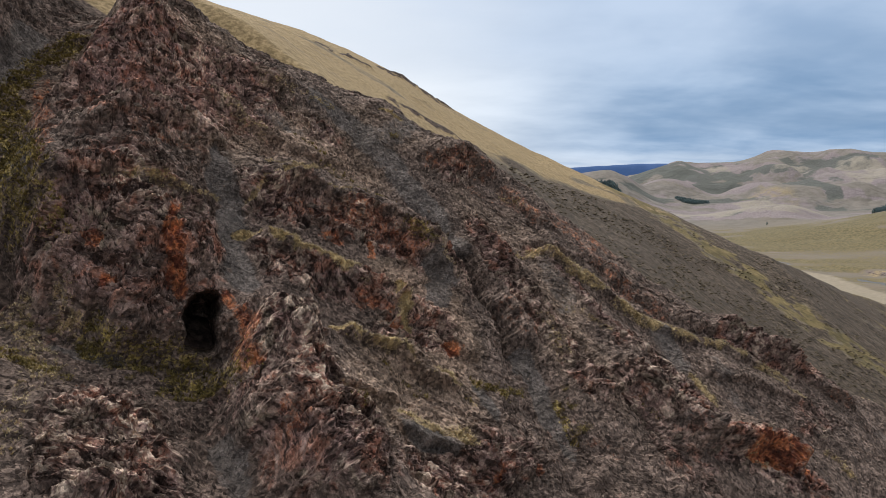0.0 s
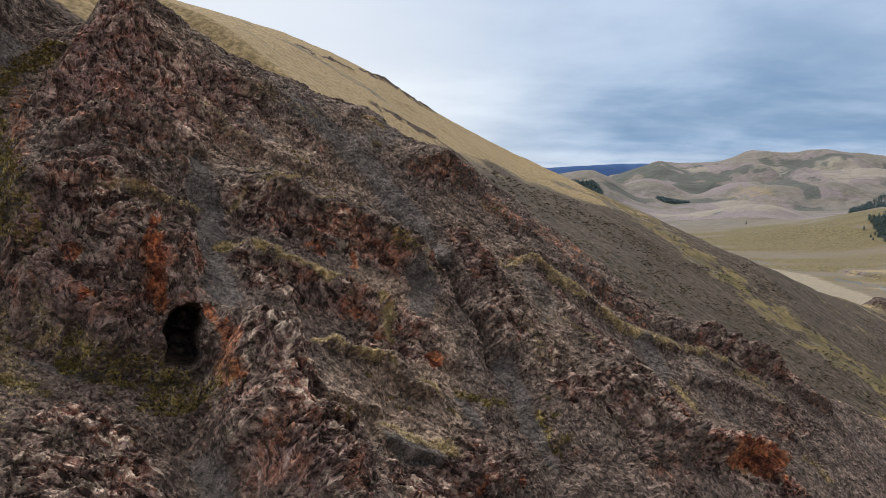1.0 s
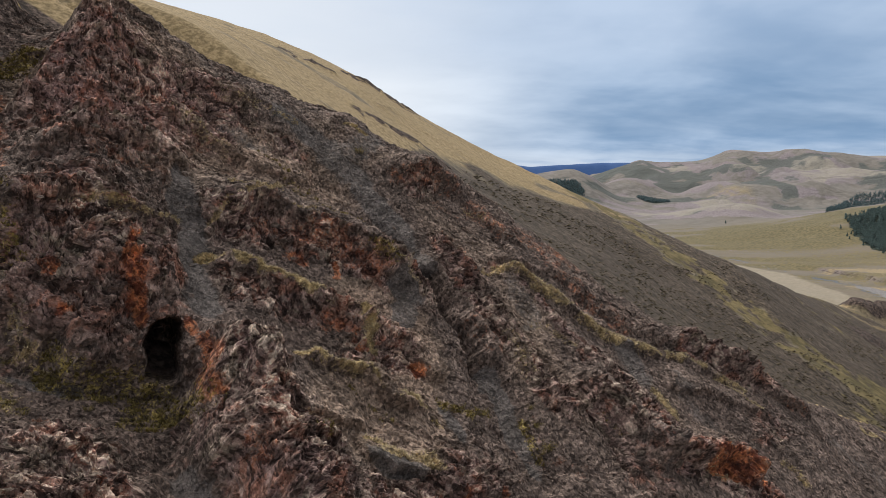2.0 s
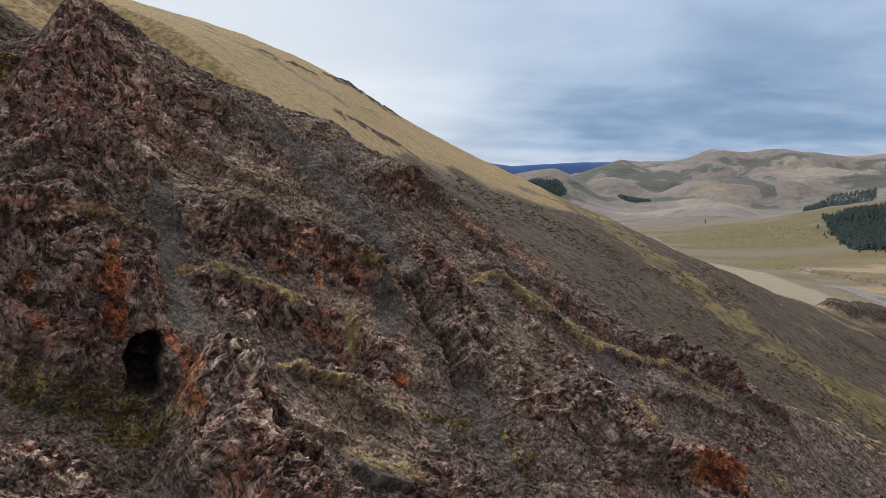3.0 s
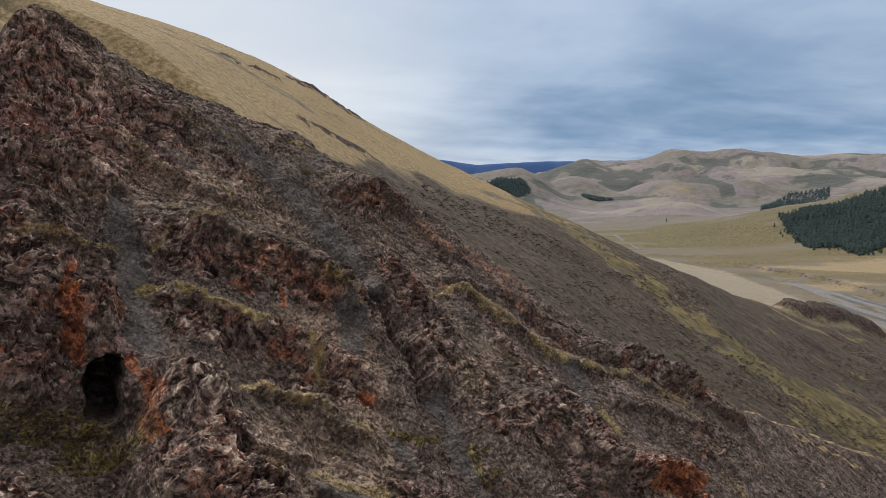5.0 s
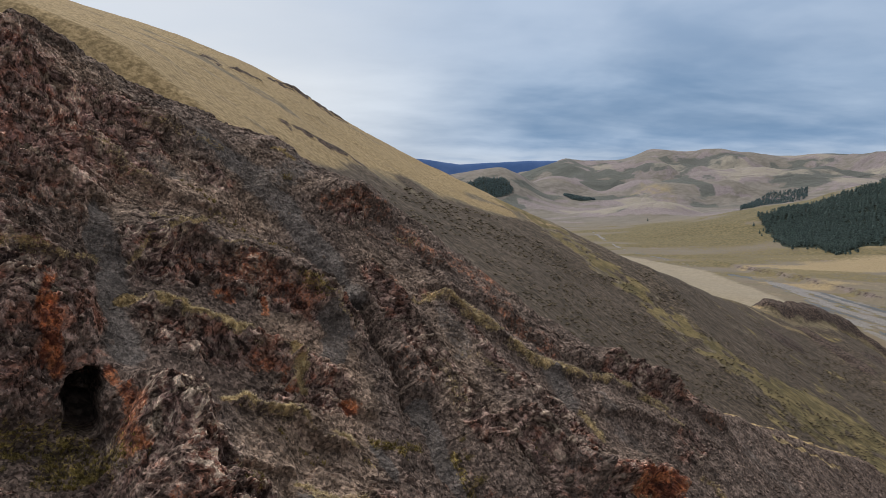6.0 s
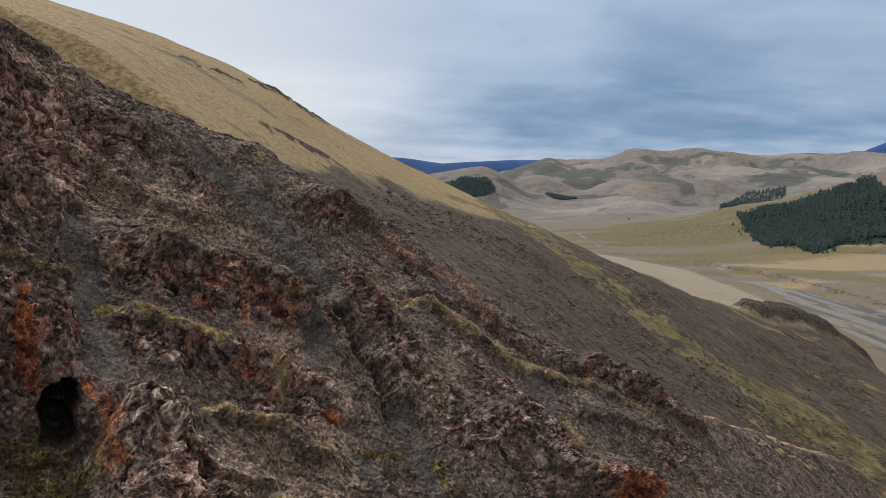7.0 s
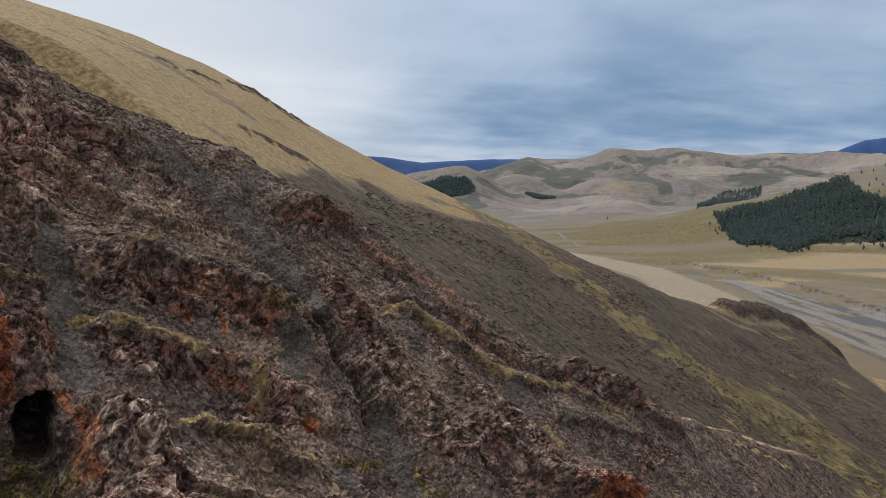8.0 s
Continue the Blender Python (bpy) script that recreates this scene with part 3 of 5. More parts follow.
def spur_cover(s, t):
    """Dry grass, scree, rust and moss on the spur, then pale lichen, outcrops and painted brightening, and how broken
    the rock is.
    """
    past = t - np.interp(s, CREST_S, CREST_T)
    patch = fbm(s / 5, t / 8, 101, 4)
    specks = fbm(s / 1.3, t / 1.9, 111, 3)
    grass = most(
        0.85 * stroke(s, t, [(-14.4, 11.8), (-12.6, 9.8), (-9.7, 9.9)], 0.4), 0.8 * stroke(s, t, [(34.2, -21.4), (36.7, -26.2)], 0.55),
        1.05 * stroke(s, t, [(65.6, -34.3), (75.7, -39), (87.3, -44.9)], 0.42), 0.95 * stroke(s, t, [(-14.5, -16.3), (-12.9, -18), (-11, -19.3)], 0.5),
        0.9 * stroke(s, t, [(-14.6, -17.7), (-12.1, -18.4), (-10.1, -19.7)], 0.5), 0.85 * stroke(s, t, [(-14.4, -9.2), (-12.7, -10.6)], 0.4),
        0.6 * stroke(s, t, [(7.2, -9), (6.6, -11.3), (5.8, -13.7)], 0.7), stroke(s, t, [(22.3, -20), (22.6, -21.6), (22.5, -23.1)], 0.6),
        0.75 * stroke(s, t, [(33, -32.5), (34.3, -35.3)], 0.6), 0.6 * stroke(s, t, [(18.6, -28.8), (21.7, -30.9)], 0.5),
        0.62 * stroke(s, t, [(-16.4, 23.4), (-14, 20), (-12.4, 17.9)], 0.9), 0.55 * stroke(s, t, [(-9.4, 26.1), (-5.1, 25), (-1.9, 23.8)], 0.8),
        stroke(s, t, [(4.8, 23.8), (7.5, 21.5)], 0.45), 0.6 * spot(s, t, -19, -7.6, 0.8, 0.6), 0.65 * stroke(s, t, [(-19.1, -13), (-18.6, -14.6)], 0.45),
        0.75 * stroke(s, t, [(-30.2, 7.9), (-27.2, 8), (-23.1, 7.3), (-20.7, 8.4)], 0.25),
        0.5 * stroke(s, t, [(-36.3, 2), (-36.1, -3.5), (-38.4, -8.6), (-39.3, -11.8)], 1.3), 0.7 * stroke(s, t, [(-33.5, 0.9), (-32.3, -1.3)], 0.8),
        0.55 * stroke(s, t, [(11.3, -8.8), (14.1, -13.2)], 0.6), 0.5 * stroke(s, t, [(15, 8.7), (17.8, 5.6)], 0.5))
    for bench, much, wide in ((BENCH_UPPER, 1.4, 0.60), (BENCH_LOWER, 1.25, 0.55), (BENCH_FAR, 0.92, 1.0), (BENCH_KNOB[:4], 0.9, 0.35), (BENCH_KNOB[3:], 0.6, 0.30)):
        grass = np.maximum(grass, much * stroke(s, t - 0.42, bench, wide) * step(fbm(s / 1.3, t / 1.3, 119, 2), -0.6, 0.1))
    grass = np.clip(grass + 0.25 * step(patch, 0.1, 0.5) * step(specks, 0.0, 0.4), 0, 1.3)
    grass = np.maximum(grass, 1.7 * step(past, -0.6, 0.8))
    scree = most(
        1.05 * stroke(s, t, [(-19.1, 12.7), (-19.6, 9.7), (-20.1, 6.4), (-20.6, 2.7), (-21.1, -1.1)], 1.1),
        0.85 * stroke(s, t, [(-3, 24.7), (0.5, 20.5), (2.4, 15.7), (3.5, 10.5), (4, 6), (3.7, 1.3)], 1.5),
        1.05 * stroke(s, t, [(-2.3, -1.3), (-1.7, -3.2), (-3.9, -5.2)], 1), 1.2 * stroke(s, t, [(3.3, -12.2), (2.3, -15.4), (1.8, -18.4), (0.9, -22.3)], 0.75),
        0.7 * stroke(s, t, [(23.1, -14), (21.5, -17.9)], 1.9), 0.95 * stroke(s, t, [(-15.4, -17.8), (-12.5, -19.5)], 0.7),
        0.9 * stroke(s, t, [(-15, -18.4), (-12.6, -19.7)], 0.8), 0.9 * stroke(s, t, [(-5.6, -15.5), (-5.1, -17.8)], 0.7),
        0.6 * stroke(s, t, [(8.4, 21.2), (2, 17.8)], 2), 0.55 * stroke(s, t, [(12.4, -3.9), (11.3, -8.8)], 1.4),
        0.8 * stroke(s, t, [(-34.5, -1.4), (-32.5, -2.4), (-30.5, -3.5)], 0.5), stroke(s, t, [(-28.6, 38.2), (-32.6, 31.9)], 1.6),
        0.8 * stroke(s, t, [(-26.4, -13), (-27.2, -16.9)], 1), 0.55 * stroke(s, t, [(-10.5, 22.2), (-8.1, 19)], 1.5),
        0.5 * stroke(s, t, [(26.8, -20), (26.4, -26.4)], 1.5), 0.9 * stroke(s, t, [(-33.5, 20.4), (-34.2, 12.9)], 0.9),
        0.5 * stroke(s, t, [(13.6, -24.3), (14.2, -26.6)], 1.2), 0.5 * stroke(s, t, [(49.8, -34.2), (55.8, -40.6)], 2))
    red = most(
        0.6 * stroke(s, t, [(7.5, 14.3), (11.5, 13.5), (14.1, 12)], 1.5), 0.65 * stroke(s, t, [(16.4, 8.8), (17.5, 5.3), (22.2, 2.9), (26.5, -1.1)], 1.6),
        0.5 * stroke(s, t, [(7.1, 4.3), (8.6, 0.1)], 1.2), 0.45 * stroke(s, t, [(10.2, 11.1), (13.4, 8)], 1),
        1.15 * stroke(s, t, [(-25.9, 4.9), (-26.4, 2.4), (-26.6, 0.4), (-26.6, -0.9)], 0.7), 1.15 * spot(s, t, -30.7, 0.1, 0.9, 0.9),
        spot(s, t, -31.5, 4, 0.6, 0.9), spot(s, t, -11.6, 2.8, 1.3, 1), stroke(s, t, [(-7.8, 2.5), (-8.4, 0.3)], 0.5),
        0.75 * stroke(s, t, [(-13.2, 7.2), (-7.9, 5.3), (-3.5, 1.3)], 1.3), 0.8 * spot(s, t, -11.6, -4.8, 0.9, 1.7), 0.85 * spot(s, t, -9.4, -7.7, 0.9, 0.8),
        1.15 * spot(s, t, -5.5, -10.3, 0.9, 1), 0.8 * spot(s, t, -16, -11.6, 0.5, 0.4),
        0.95 * stroke(s, t, [(-23.1, -2.2), (-23.5, -6.7), (-24.2, -9.4)], 0.5), 1.1 * stroke(s, t, [(19.5, -29), (23.2, -30.6), (27.5, -33)], 1.1),
        0.7 * spot(s, t, 10.5, 13.5, 2.2, 1.8), 0.62 * stroke(s, t, [(21.4, -0.1), (22, -3.4), (23.8, -8.4), (25.2, -11.8)], 1.7),
        0.6 * stroke(s, t, [(1.2, -20), (1.7, -22.4)], 0.9), 0.55 * spot(s, t, 45.4, -28.4, 2, 1.6), 0.5 * stroke(s, t, [(4, -6.7), (4.4, -10.2)], 0.8),
        0.6 * stroke(s, t, [(-25.8, 13.4), (-22.7, 13.1)], 1.1), 0.65 * spot(s, t, -29.9, 10, 1.6, 1.6),
        0.55 * stroke(s, t, [(-20.6, 33.1), (-18.8, 29.8)], 1.5), 0.7 * stroke(s, t, [(-24.3, -14.5), (-24.2, -16.1)], 0.5),
        0.5 * stroke(s, t, [(-25.5, 20.6), (-25, 15.7)], 1.3), 0.9 * spot(s, t, -34.3, -6.3, 0.8, 0.5), 0.9 * spot(s, t, -32.5, -13, 0.5, 0.4),
        spot(s, t, -9.2, -22, 0.8, 0.6), spot(s, t, -5.7, -23.7, 0.6, 0.7), 0.7 * stroke(s, t, [(-29.1, 30), (-33.3, 11.8)], 0.8),
        0.6 * stroke(s, t, [(8.7, 5.3), (9.8, 2.3)], 0.8), 0.55 * stroke(s, t, [(2, -20.9), (4.1, -24.1)], 0.9),
        0.6 * stroke(s, t, [(-10.1, -5.4), (-10.5, -6.9)], 0.6))
    moss = most(
        stroke(s, t, [(-32.1, -1.7), (-30.4, -3.3), (-28.2, -4.7), (-25.8, -5.8), (-24.8, -8.3)], 1.1), 0.85 * spot(s, t, -27.2, -7.3, 2.4, 1.8),
        0.75 * stroke(s, t, [(-24.1, -6.8), (-24.9, -9.9)], 0.8), 0.65 * stroke(s, t, [(-8.3, 17.9), (-6.9, 13.4), (-4.6, 9.1), (1.1, 9.3)], 0.6),
        0.75 * stroke(s, t, [(-3.6, 3.3), (-2.2, 0.5)], 0.5), stroke(s, t, [(3, -18.1), (2.4, -19.9), (1.9, -21.9)], 0.5),
        0.9 * stroke(s, t, [(-25.9, 36.6), (-29.4, 33.3), (-32.3, 28.9)], 1.5),
        0.8 * stroke(s, t, [(-32.5, 27.5), (-33.5, 20.4), (-34.3, 8.9), (-33.5, 4.8)], 1.4), 0.8 * stroke(s, t, [(-37.8, -2.4), (-35.3, -4.7)], 1.2),
        0.6 * stroke(s, t, [(-7.7, -15), (-6.9, -16.6)], 0.4), 0.85 * spot(s, t, -2.9, -16.4, 0.7, 0.6), 0.6 * spot(s, t, -19.7, -15.7, 0.9, 0.7),
        0.5 * stroke(s, t, [(12.5, -21.2), (11.6, -22.9)], 0.5), 0.8 * stroke(s, t, [(-5.1, -15), (-0.8, -16.2)], 0.5),
        0.45 * stroke(s, t, [(-15.4, -8.9), (-11.4, -14.2)], 1))
    moss = np.clip(moss + 0.22 * step(fbm(s / 3, t / 4, 121, 3), 0.1, 0.5), 0, 1) * (1 - step(past, -1.0, 0.5))
    pale = np.clip(0.40 + 0.5 * fbm(s / 4, t / 6, 131, 3) + 0.9 * spot(s, t, -6.2, -11, 3, 2.4) + 0.3 * spot(s, t, -21.5, -11, 3.5, 8) + 0.05 * spot(s, t, -35, -12, 4, 6) - 0.15 * spot(s, t, -22, 24, 12, 14) - 0.6 * spot(s, t, -29, 0, 6.5, 6), 0, 1)
    # outcrops: where bare rock stands out of the rubble
    crag = most(
        spot(s, t, -24, 27, 10, 17), 0.9 * spot(s, t, -14, 25, 9, 7, -20), spot(s, t, -29, 4.5, 8.5, 8), stroke(s, t, [(-19, 8.6), (-14, 7.2), (-9, 4.6), (-4, 1.4), (0, -3)], 2.1),
        0.9 * stroke(s, t, [(-19, 1.0), (-13, -2.6), (-8, -5.6)], 1.5), spot(s, t, -22, -13, 4.6, 10), 0.9 * spot(s, t, -34, -13, 4.5, 7), 0.85 * spot(s, t, -8.5, -8.6, 4.2, 3.0),
        0.8 * spot(s, t, -12, -21.5, 8, 3.4), 0.85 * stroke(s, t, [(7.8, 4), (7.2, -4), (7.0, -10), (6.6, -18)], 1.3), 0.8 * spot(s, t, 10, 12.6, 3, 2.4),
        0.95 * stroke(s, t, [(33, -16.4), (36.8, -19.2), (44, -24.4)], 1.5), 0.22 * stroke(s, t, [(12, 10.5), (15.5, 2.4), (21, -4.6), (27.4, -11.6), (36.8, -19.2), (42, -23.8), (52, -28)], 1.6), stroke(s, t, [(12.5, -1), (14, -7), (15, -14), (18.5, -18.5), (21, -23)], 1.4),
        stroke(s, t, [(10.5, -19), (14, -25), (20, -29.6), (27, -34)], 2.0), 0.7 * spot(s, t, 36, -29, 5, 3), 0.6 * spot(s, t, -5, 20, 4, 2.5), 0.6 * spot(s, t, 11, -27, 4, 5))
    _, beside, _ = along(s, t, GULLY)
    left = step(-beside, -0.3, 1.2) * step(t, 3, 6)
    crag = crag * (1 - 0.9 * left * (1 - step(-beside, 9, 11)))
    moss = np.clip(moss + 0.2 * left * (1 - step(-beside, 4.5, 7.5)), 0, 1)
    crag = np.clip(crag * 0.95 + 0.30 * fbm(s / 4, t / 6, 145, 4) - 0.9 * scree - 0.35 * grass - 0.3 * moss - 0.9 * step(past, -1.5, 1.0), 0, 1)
    broken = np.clip(0.20 + 0.95 * crag, 0.2, 1.1) * (1 - 0.6 * np.clip(scree + grass, 0, 1))
    # paler rubble, plus painted brightening on crags and slopes that come out dim
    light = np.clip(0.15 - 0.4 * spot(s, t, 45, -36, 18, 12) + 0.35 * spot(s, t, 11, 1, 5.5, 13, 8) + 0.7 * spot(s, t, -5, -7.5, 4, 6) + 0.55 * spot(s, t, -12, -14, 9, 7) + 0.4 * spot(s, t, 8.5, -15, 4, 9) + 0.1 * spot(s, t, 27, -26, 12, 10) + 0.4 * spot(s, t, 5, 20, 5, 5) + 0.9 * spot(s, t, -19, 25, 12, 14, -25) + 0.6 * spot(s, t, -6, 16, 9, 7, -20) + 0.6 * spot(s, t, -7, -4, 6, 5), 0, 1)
    return (grass, scree, red, moss), (pale, crag, light), broken


def ground_cover(x, y, z):
    """Cover of the hill behind and of the valley."""
    r, bearing = np.hypot(x, y), np.degrees(np.arctan2(x, y))
    hill = 1 - step(z - hill_behind(x, y), 1.5, 4.0)
    hill = hill * (1 - step(y, 330, 400))
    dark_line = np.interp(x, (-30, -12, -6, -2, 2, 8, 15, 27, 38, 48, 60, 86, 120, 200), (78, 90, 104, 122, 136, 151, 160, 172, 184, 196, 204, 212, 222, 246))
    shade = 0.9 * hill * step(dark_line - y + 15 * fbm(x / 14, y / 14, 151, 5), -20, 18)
    band = stroke(x + 2 * fbm(x / 7, y / 7, 239, 3), y, [(52, 203), (60, 195), (66, 187), (71, 178), (78, 173), (85, 161), (96, 153), (112, 151), (126, 152)], 6.5, 0.9) * hill * np.clip(0.75 + 1.3 * fbm(x / 2.6, y / 2.6, 241, 4), 0, 1)
    right = hill * step(x, 90, 125)
    shade = shade * (1 - 0.85 * band)
    stripes = fbm((x + 0.7 * y) / 26, (y - 0.5 * x) / 6, 161, 4)
    crags = hill * most(
        stroke(x, y, [(-34, 167), (-30, 166), (-27, 166)], 2.4), stroke(x, y, [(-26, 163), (-24, 167)], 1.8), stroke(x, y, [(-23, 173), (-19, 177)], 2.0), 1.2 * stroke(x, y, [(-15, 198), (-10, 205)], 3.4), 1.2 * stroke(x, y, [(-6, 210), (0, 208)], 3.2),
        0.75 * stroke(x, y, [(-9, 133), (-6, 140), (-2, 146), (4, 149)], 2.4), 0.5 * stroke(x, y, [(-4, 178), (-8, 170)], 1.6), stroke(x, y, [(163, 246), (184, 252), (206, 259), (214, 250)], 6.5), 0.7 * spot(x, y, 140, 205, 14, 6, 30),
        0.9 * stroke(x, y, [(168, 231), (172, 226), (176, 214)], 4.5), 0.6 * spot(x, y, 196, 228, 16, 6, 20), 0.5 * spot(x, y, 86, 204, 8, 4, -30))
    crags = crags * np.maximum(step(fbm(x / 3.2, y / 3.2, 227, 3), -0.15, 0.2), step(x, 120, 130))
    dry = hill * np.clip(1 - shade, 0, 1) * (1 - 0.45 * right) * (0.85 + 0.35 * stripes) 
    dry = dry + right * 0.3 * step(stripes, 0.0, 0.4)
    dry = dry - 0.35 * hill * step(fbm(x / 22, y / 12, 251, 4), 0.12, 0.45) * (1 - band)
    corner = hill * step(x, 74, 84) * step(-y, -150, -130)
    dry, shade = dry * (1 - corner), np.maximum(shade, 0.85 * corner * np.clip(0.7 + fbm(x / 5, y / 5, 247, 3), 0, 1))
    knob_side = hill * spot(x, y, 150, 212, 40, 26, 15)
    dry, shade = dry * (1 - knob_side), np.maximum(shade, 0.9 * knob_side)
    straw = hill * most(0.55 * stroke(x, y, [(143, 229), (154, 227), (167, 229)], 2.2, 0.9), 0.42 * stroke(x, y, [(105, 181), (122, 190), (140, 197), (164, 195)], 1.6, 0.9), 0.9 * stroke(x, y, [(-34, 104), (-23, 102), (-17, 102), (-12, 106), (-5, 115)], 3.0), 0.7 * stroke(x, y, [(13, 185), (24, 180), (33, 183), (46, 192)], 4.0))
    dry, shade = np.maximum(dry, straw), shade * (1 - 0.9 * straw)
    flat = 1 - hill
    rows_ = fbm(bearing / 9, r / 45, 295, 4) * step(r, 450, 700) * (1 - step(r, 1500, 2000))
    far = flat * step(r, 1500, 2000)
    folds = fbm(x / 260, y / 260, 171, 5)
    hollow = 1 - step(ravines(x, y), 0.02, 0.10)
    bare = far * (0.40 + 0.55 * folds) + 0.55 * flat * spot(x, y, *polar(26.6, 1940), 230, 110, -25)
    meadow = flat * most((0.7 + 0.7 * fbm(x / 110, y / 50, 253, 4)) * spot(x, y, 740, 1280, 420, 260, 30), 0.6 * spot(x, y, 620, 900, 200, 120), 0.3 * far * step(fbm(x / 330, y / 330, 181, 4), 0.02, 0.35), 0.75 * spot(x, y, 1150, 1330, 120, 90))
    wood = flat * most(
        0.8 * spot(x, y, *polar(11.9, 2330), 112, 105, -13), 0.8 * spot(x, y, *polar(19.35, 2610), 66, 120, -20), (1 - step(np.abs(r - 0.5 * (np.interp(bearing, *LOWER) + np.interp(bearing, *UPPER))), 0.45 * (np.interp(bearing, *UPPER) - np.interp(bearing, *LOWER)), 0.55 * (np.interp(bearing, *UPPER) - np.interp(bearing, *LOWER)) + 6)) * step(bearing, 32.3, 33) * (bearing < 56))
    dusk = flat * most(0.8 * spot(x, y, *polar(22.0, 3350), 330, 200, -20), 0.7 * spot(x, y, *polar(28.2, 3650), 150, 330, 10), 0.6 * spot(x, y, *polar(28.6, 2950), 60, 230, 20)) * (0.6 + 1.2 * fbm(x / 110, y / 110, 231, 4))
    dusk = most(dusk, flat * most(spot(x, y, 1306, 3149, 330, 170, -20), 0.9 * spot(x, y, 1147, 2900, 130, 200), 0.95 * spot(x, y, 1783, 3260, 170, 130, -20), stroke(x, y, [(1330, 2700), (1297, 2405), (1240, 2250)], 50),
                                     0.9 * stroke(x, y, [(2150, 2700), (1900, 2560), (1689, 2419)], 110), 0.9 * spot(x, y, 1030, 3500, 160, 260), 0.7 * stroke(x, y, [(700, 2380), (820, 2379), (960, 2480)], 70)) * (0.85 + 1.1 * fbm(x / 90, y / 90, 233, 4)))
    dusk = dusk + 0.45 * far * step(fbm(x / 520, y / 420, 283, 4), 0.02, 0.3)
    # ravine hollows darkened in the cover in place of relief shade
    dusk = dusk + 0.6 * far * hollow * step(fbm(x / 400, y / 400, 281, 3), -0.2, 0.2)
    d, signed, share = along(x, y, RIVER)
    width = np.interp(y, (0, 380, 450, 520, 620, 720, 900), (80, 72, 60, 42, 18, 4, 1))
    bed = flat * (1 - step(d + 9 * fbm(x / 30, y / 30, 191, 3), width * 0.7, width * 1.05))
    braids = fbm(signed / 9, share * 1400 / 70, 201, 4)
    gravel = bed * (0.60 + 1.0 * braids)
    water = bed * (1 - step(np.abs(signed - 16 + 9 * fbm(x / 60, y / 60, 211, 2)), 2.2, 3.6)) * 0.9 + bed * 0.8 * step(-braids, 0.22, 0.34)
    meadow = meadow + bed * step(fbm(signed / 14, share * 1400 / 60, 207, 3), 0.08, 0.4) * 0.8
    bank = flat * (1 - step(np.abs(signed - 39 + 6 * fbm(x / 35, y / 35, 37, 3)), 1.5, 6)) * step(1000 - y, 0, 200)
    pale = flat * most(0.9 * stroke(x, y, [(365, 1010), (402, 800), (355, 600), (290, 450)], 42) * (1 - bed),
                       0.55 * far * step(folds, 0.05, 0.4) * (1 - wood), 0.6 * spot(x, y, *polar(25.2, 2020), 180, 70, -20))
    dry = dry + flat * 0.3 * spot(x, y, 640, 720, 330, 170, 40) + flat * 0.4 * step(rows_, 0.0, 0.4)
    meadow = meadow + flat * 0.6 * step(-rows_, 0.05, 0.4) + 0.95 * band + 0.55 * hill * spot(x, y, 122, 142, 30, 18, 20) * (0.8 + 1.2 * fbm(x / 5, y / 5, 259, 3)) + 0.45 * right * step(fbm(x / 9, y / 9, 297, 3), 0.1, 0.4) + hill * 1.1 * spot(x, y, 112, 128, 26, 34) * step(fbm(x / 2.4, y / 2.4, 257, 3), 0.0, 0.3)
    bare = bare + flat * 0.5 * step(fbm(bearing / 6, r / 60, 299, 3), 0.15, 0.5) * step(r, 700, 1000)
    relief = hill * (0.7 * fbm(x / 18, y / 18, 91, 4) + 0.16 * fbm(x / 2.6, y / 2.6, 95, 3))
    relief = relief + crags * (0.3 + 0.9 * fbm(x / 5, y / 5, 221, 4) + 0.5 * blocks(x / 3.2, y / 3.2, 225)[0])
    relief = relief + hill * 3.4 * (1 - step(along(x, y, [(163, 246), (184, 252), (206, 259), (214, 250)])[0], 2, 9))
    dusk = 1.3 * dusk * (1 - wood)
    near = (1 - hill) * (1 - step(r, 250, 380)) * step(z, 8, 20)
    fore = step(crest_plan(x) - y, 2, 6)
    stony = np.clip(crags + shade * (0.10 + 0.2 * stripes) + near * fore * (1 - step(x, 45, 60)) + 0.5 * bank, 0, 1)
    dry = dry + near * (1 - fore) * (1 - step(x, 20, 40))
    shade = np.clip(shade + near * (1 - fore) * step(x, 20, 40) + near * fore * step(x, 45, 60), 0, 1)
    dry = dry + flat * 0.5 * spot(x, y, 600, 740, 330, 130, -25) * (0.45 + 0.9 * fbm(x / 90, y / 30, 249, 4)) + flat * 0.65 * spot(x, y, 1120, 2430, 130, 210, -20) * (0.8 + 0.6 * fbm(x / 70, y / 70, 263, 3))
    # the last slope channel grows with distance and carries the painted haze
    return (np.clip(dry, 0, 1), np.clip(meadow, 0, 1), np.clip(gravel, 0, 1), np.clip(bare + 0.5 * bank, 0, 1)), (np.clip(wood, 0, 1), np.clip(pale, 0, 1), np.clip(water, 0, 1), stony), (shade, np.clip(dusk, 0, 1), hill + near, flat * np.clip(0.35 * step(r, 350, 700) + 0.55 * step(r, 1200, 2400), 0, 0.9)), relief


GRID = 0.103
s, t = np.meshgrid(np.arange(-43, 112, GRID), np.arange(-63, 66, GRID))
top = np.interp(s, CREST_S, CREST_T)
keep = (t < top + 9) & (t > np.interp(s, (-43, -38, 30, 58, 112), (-30, -32, -49, -62, -62)))
h = np.zeros(s.shape)
ks, kt = s[keep], t[keep]
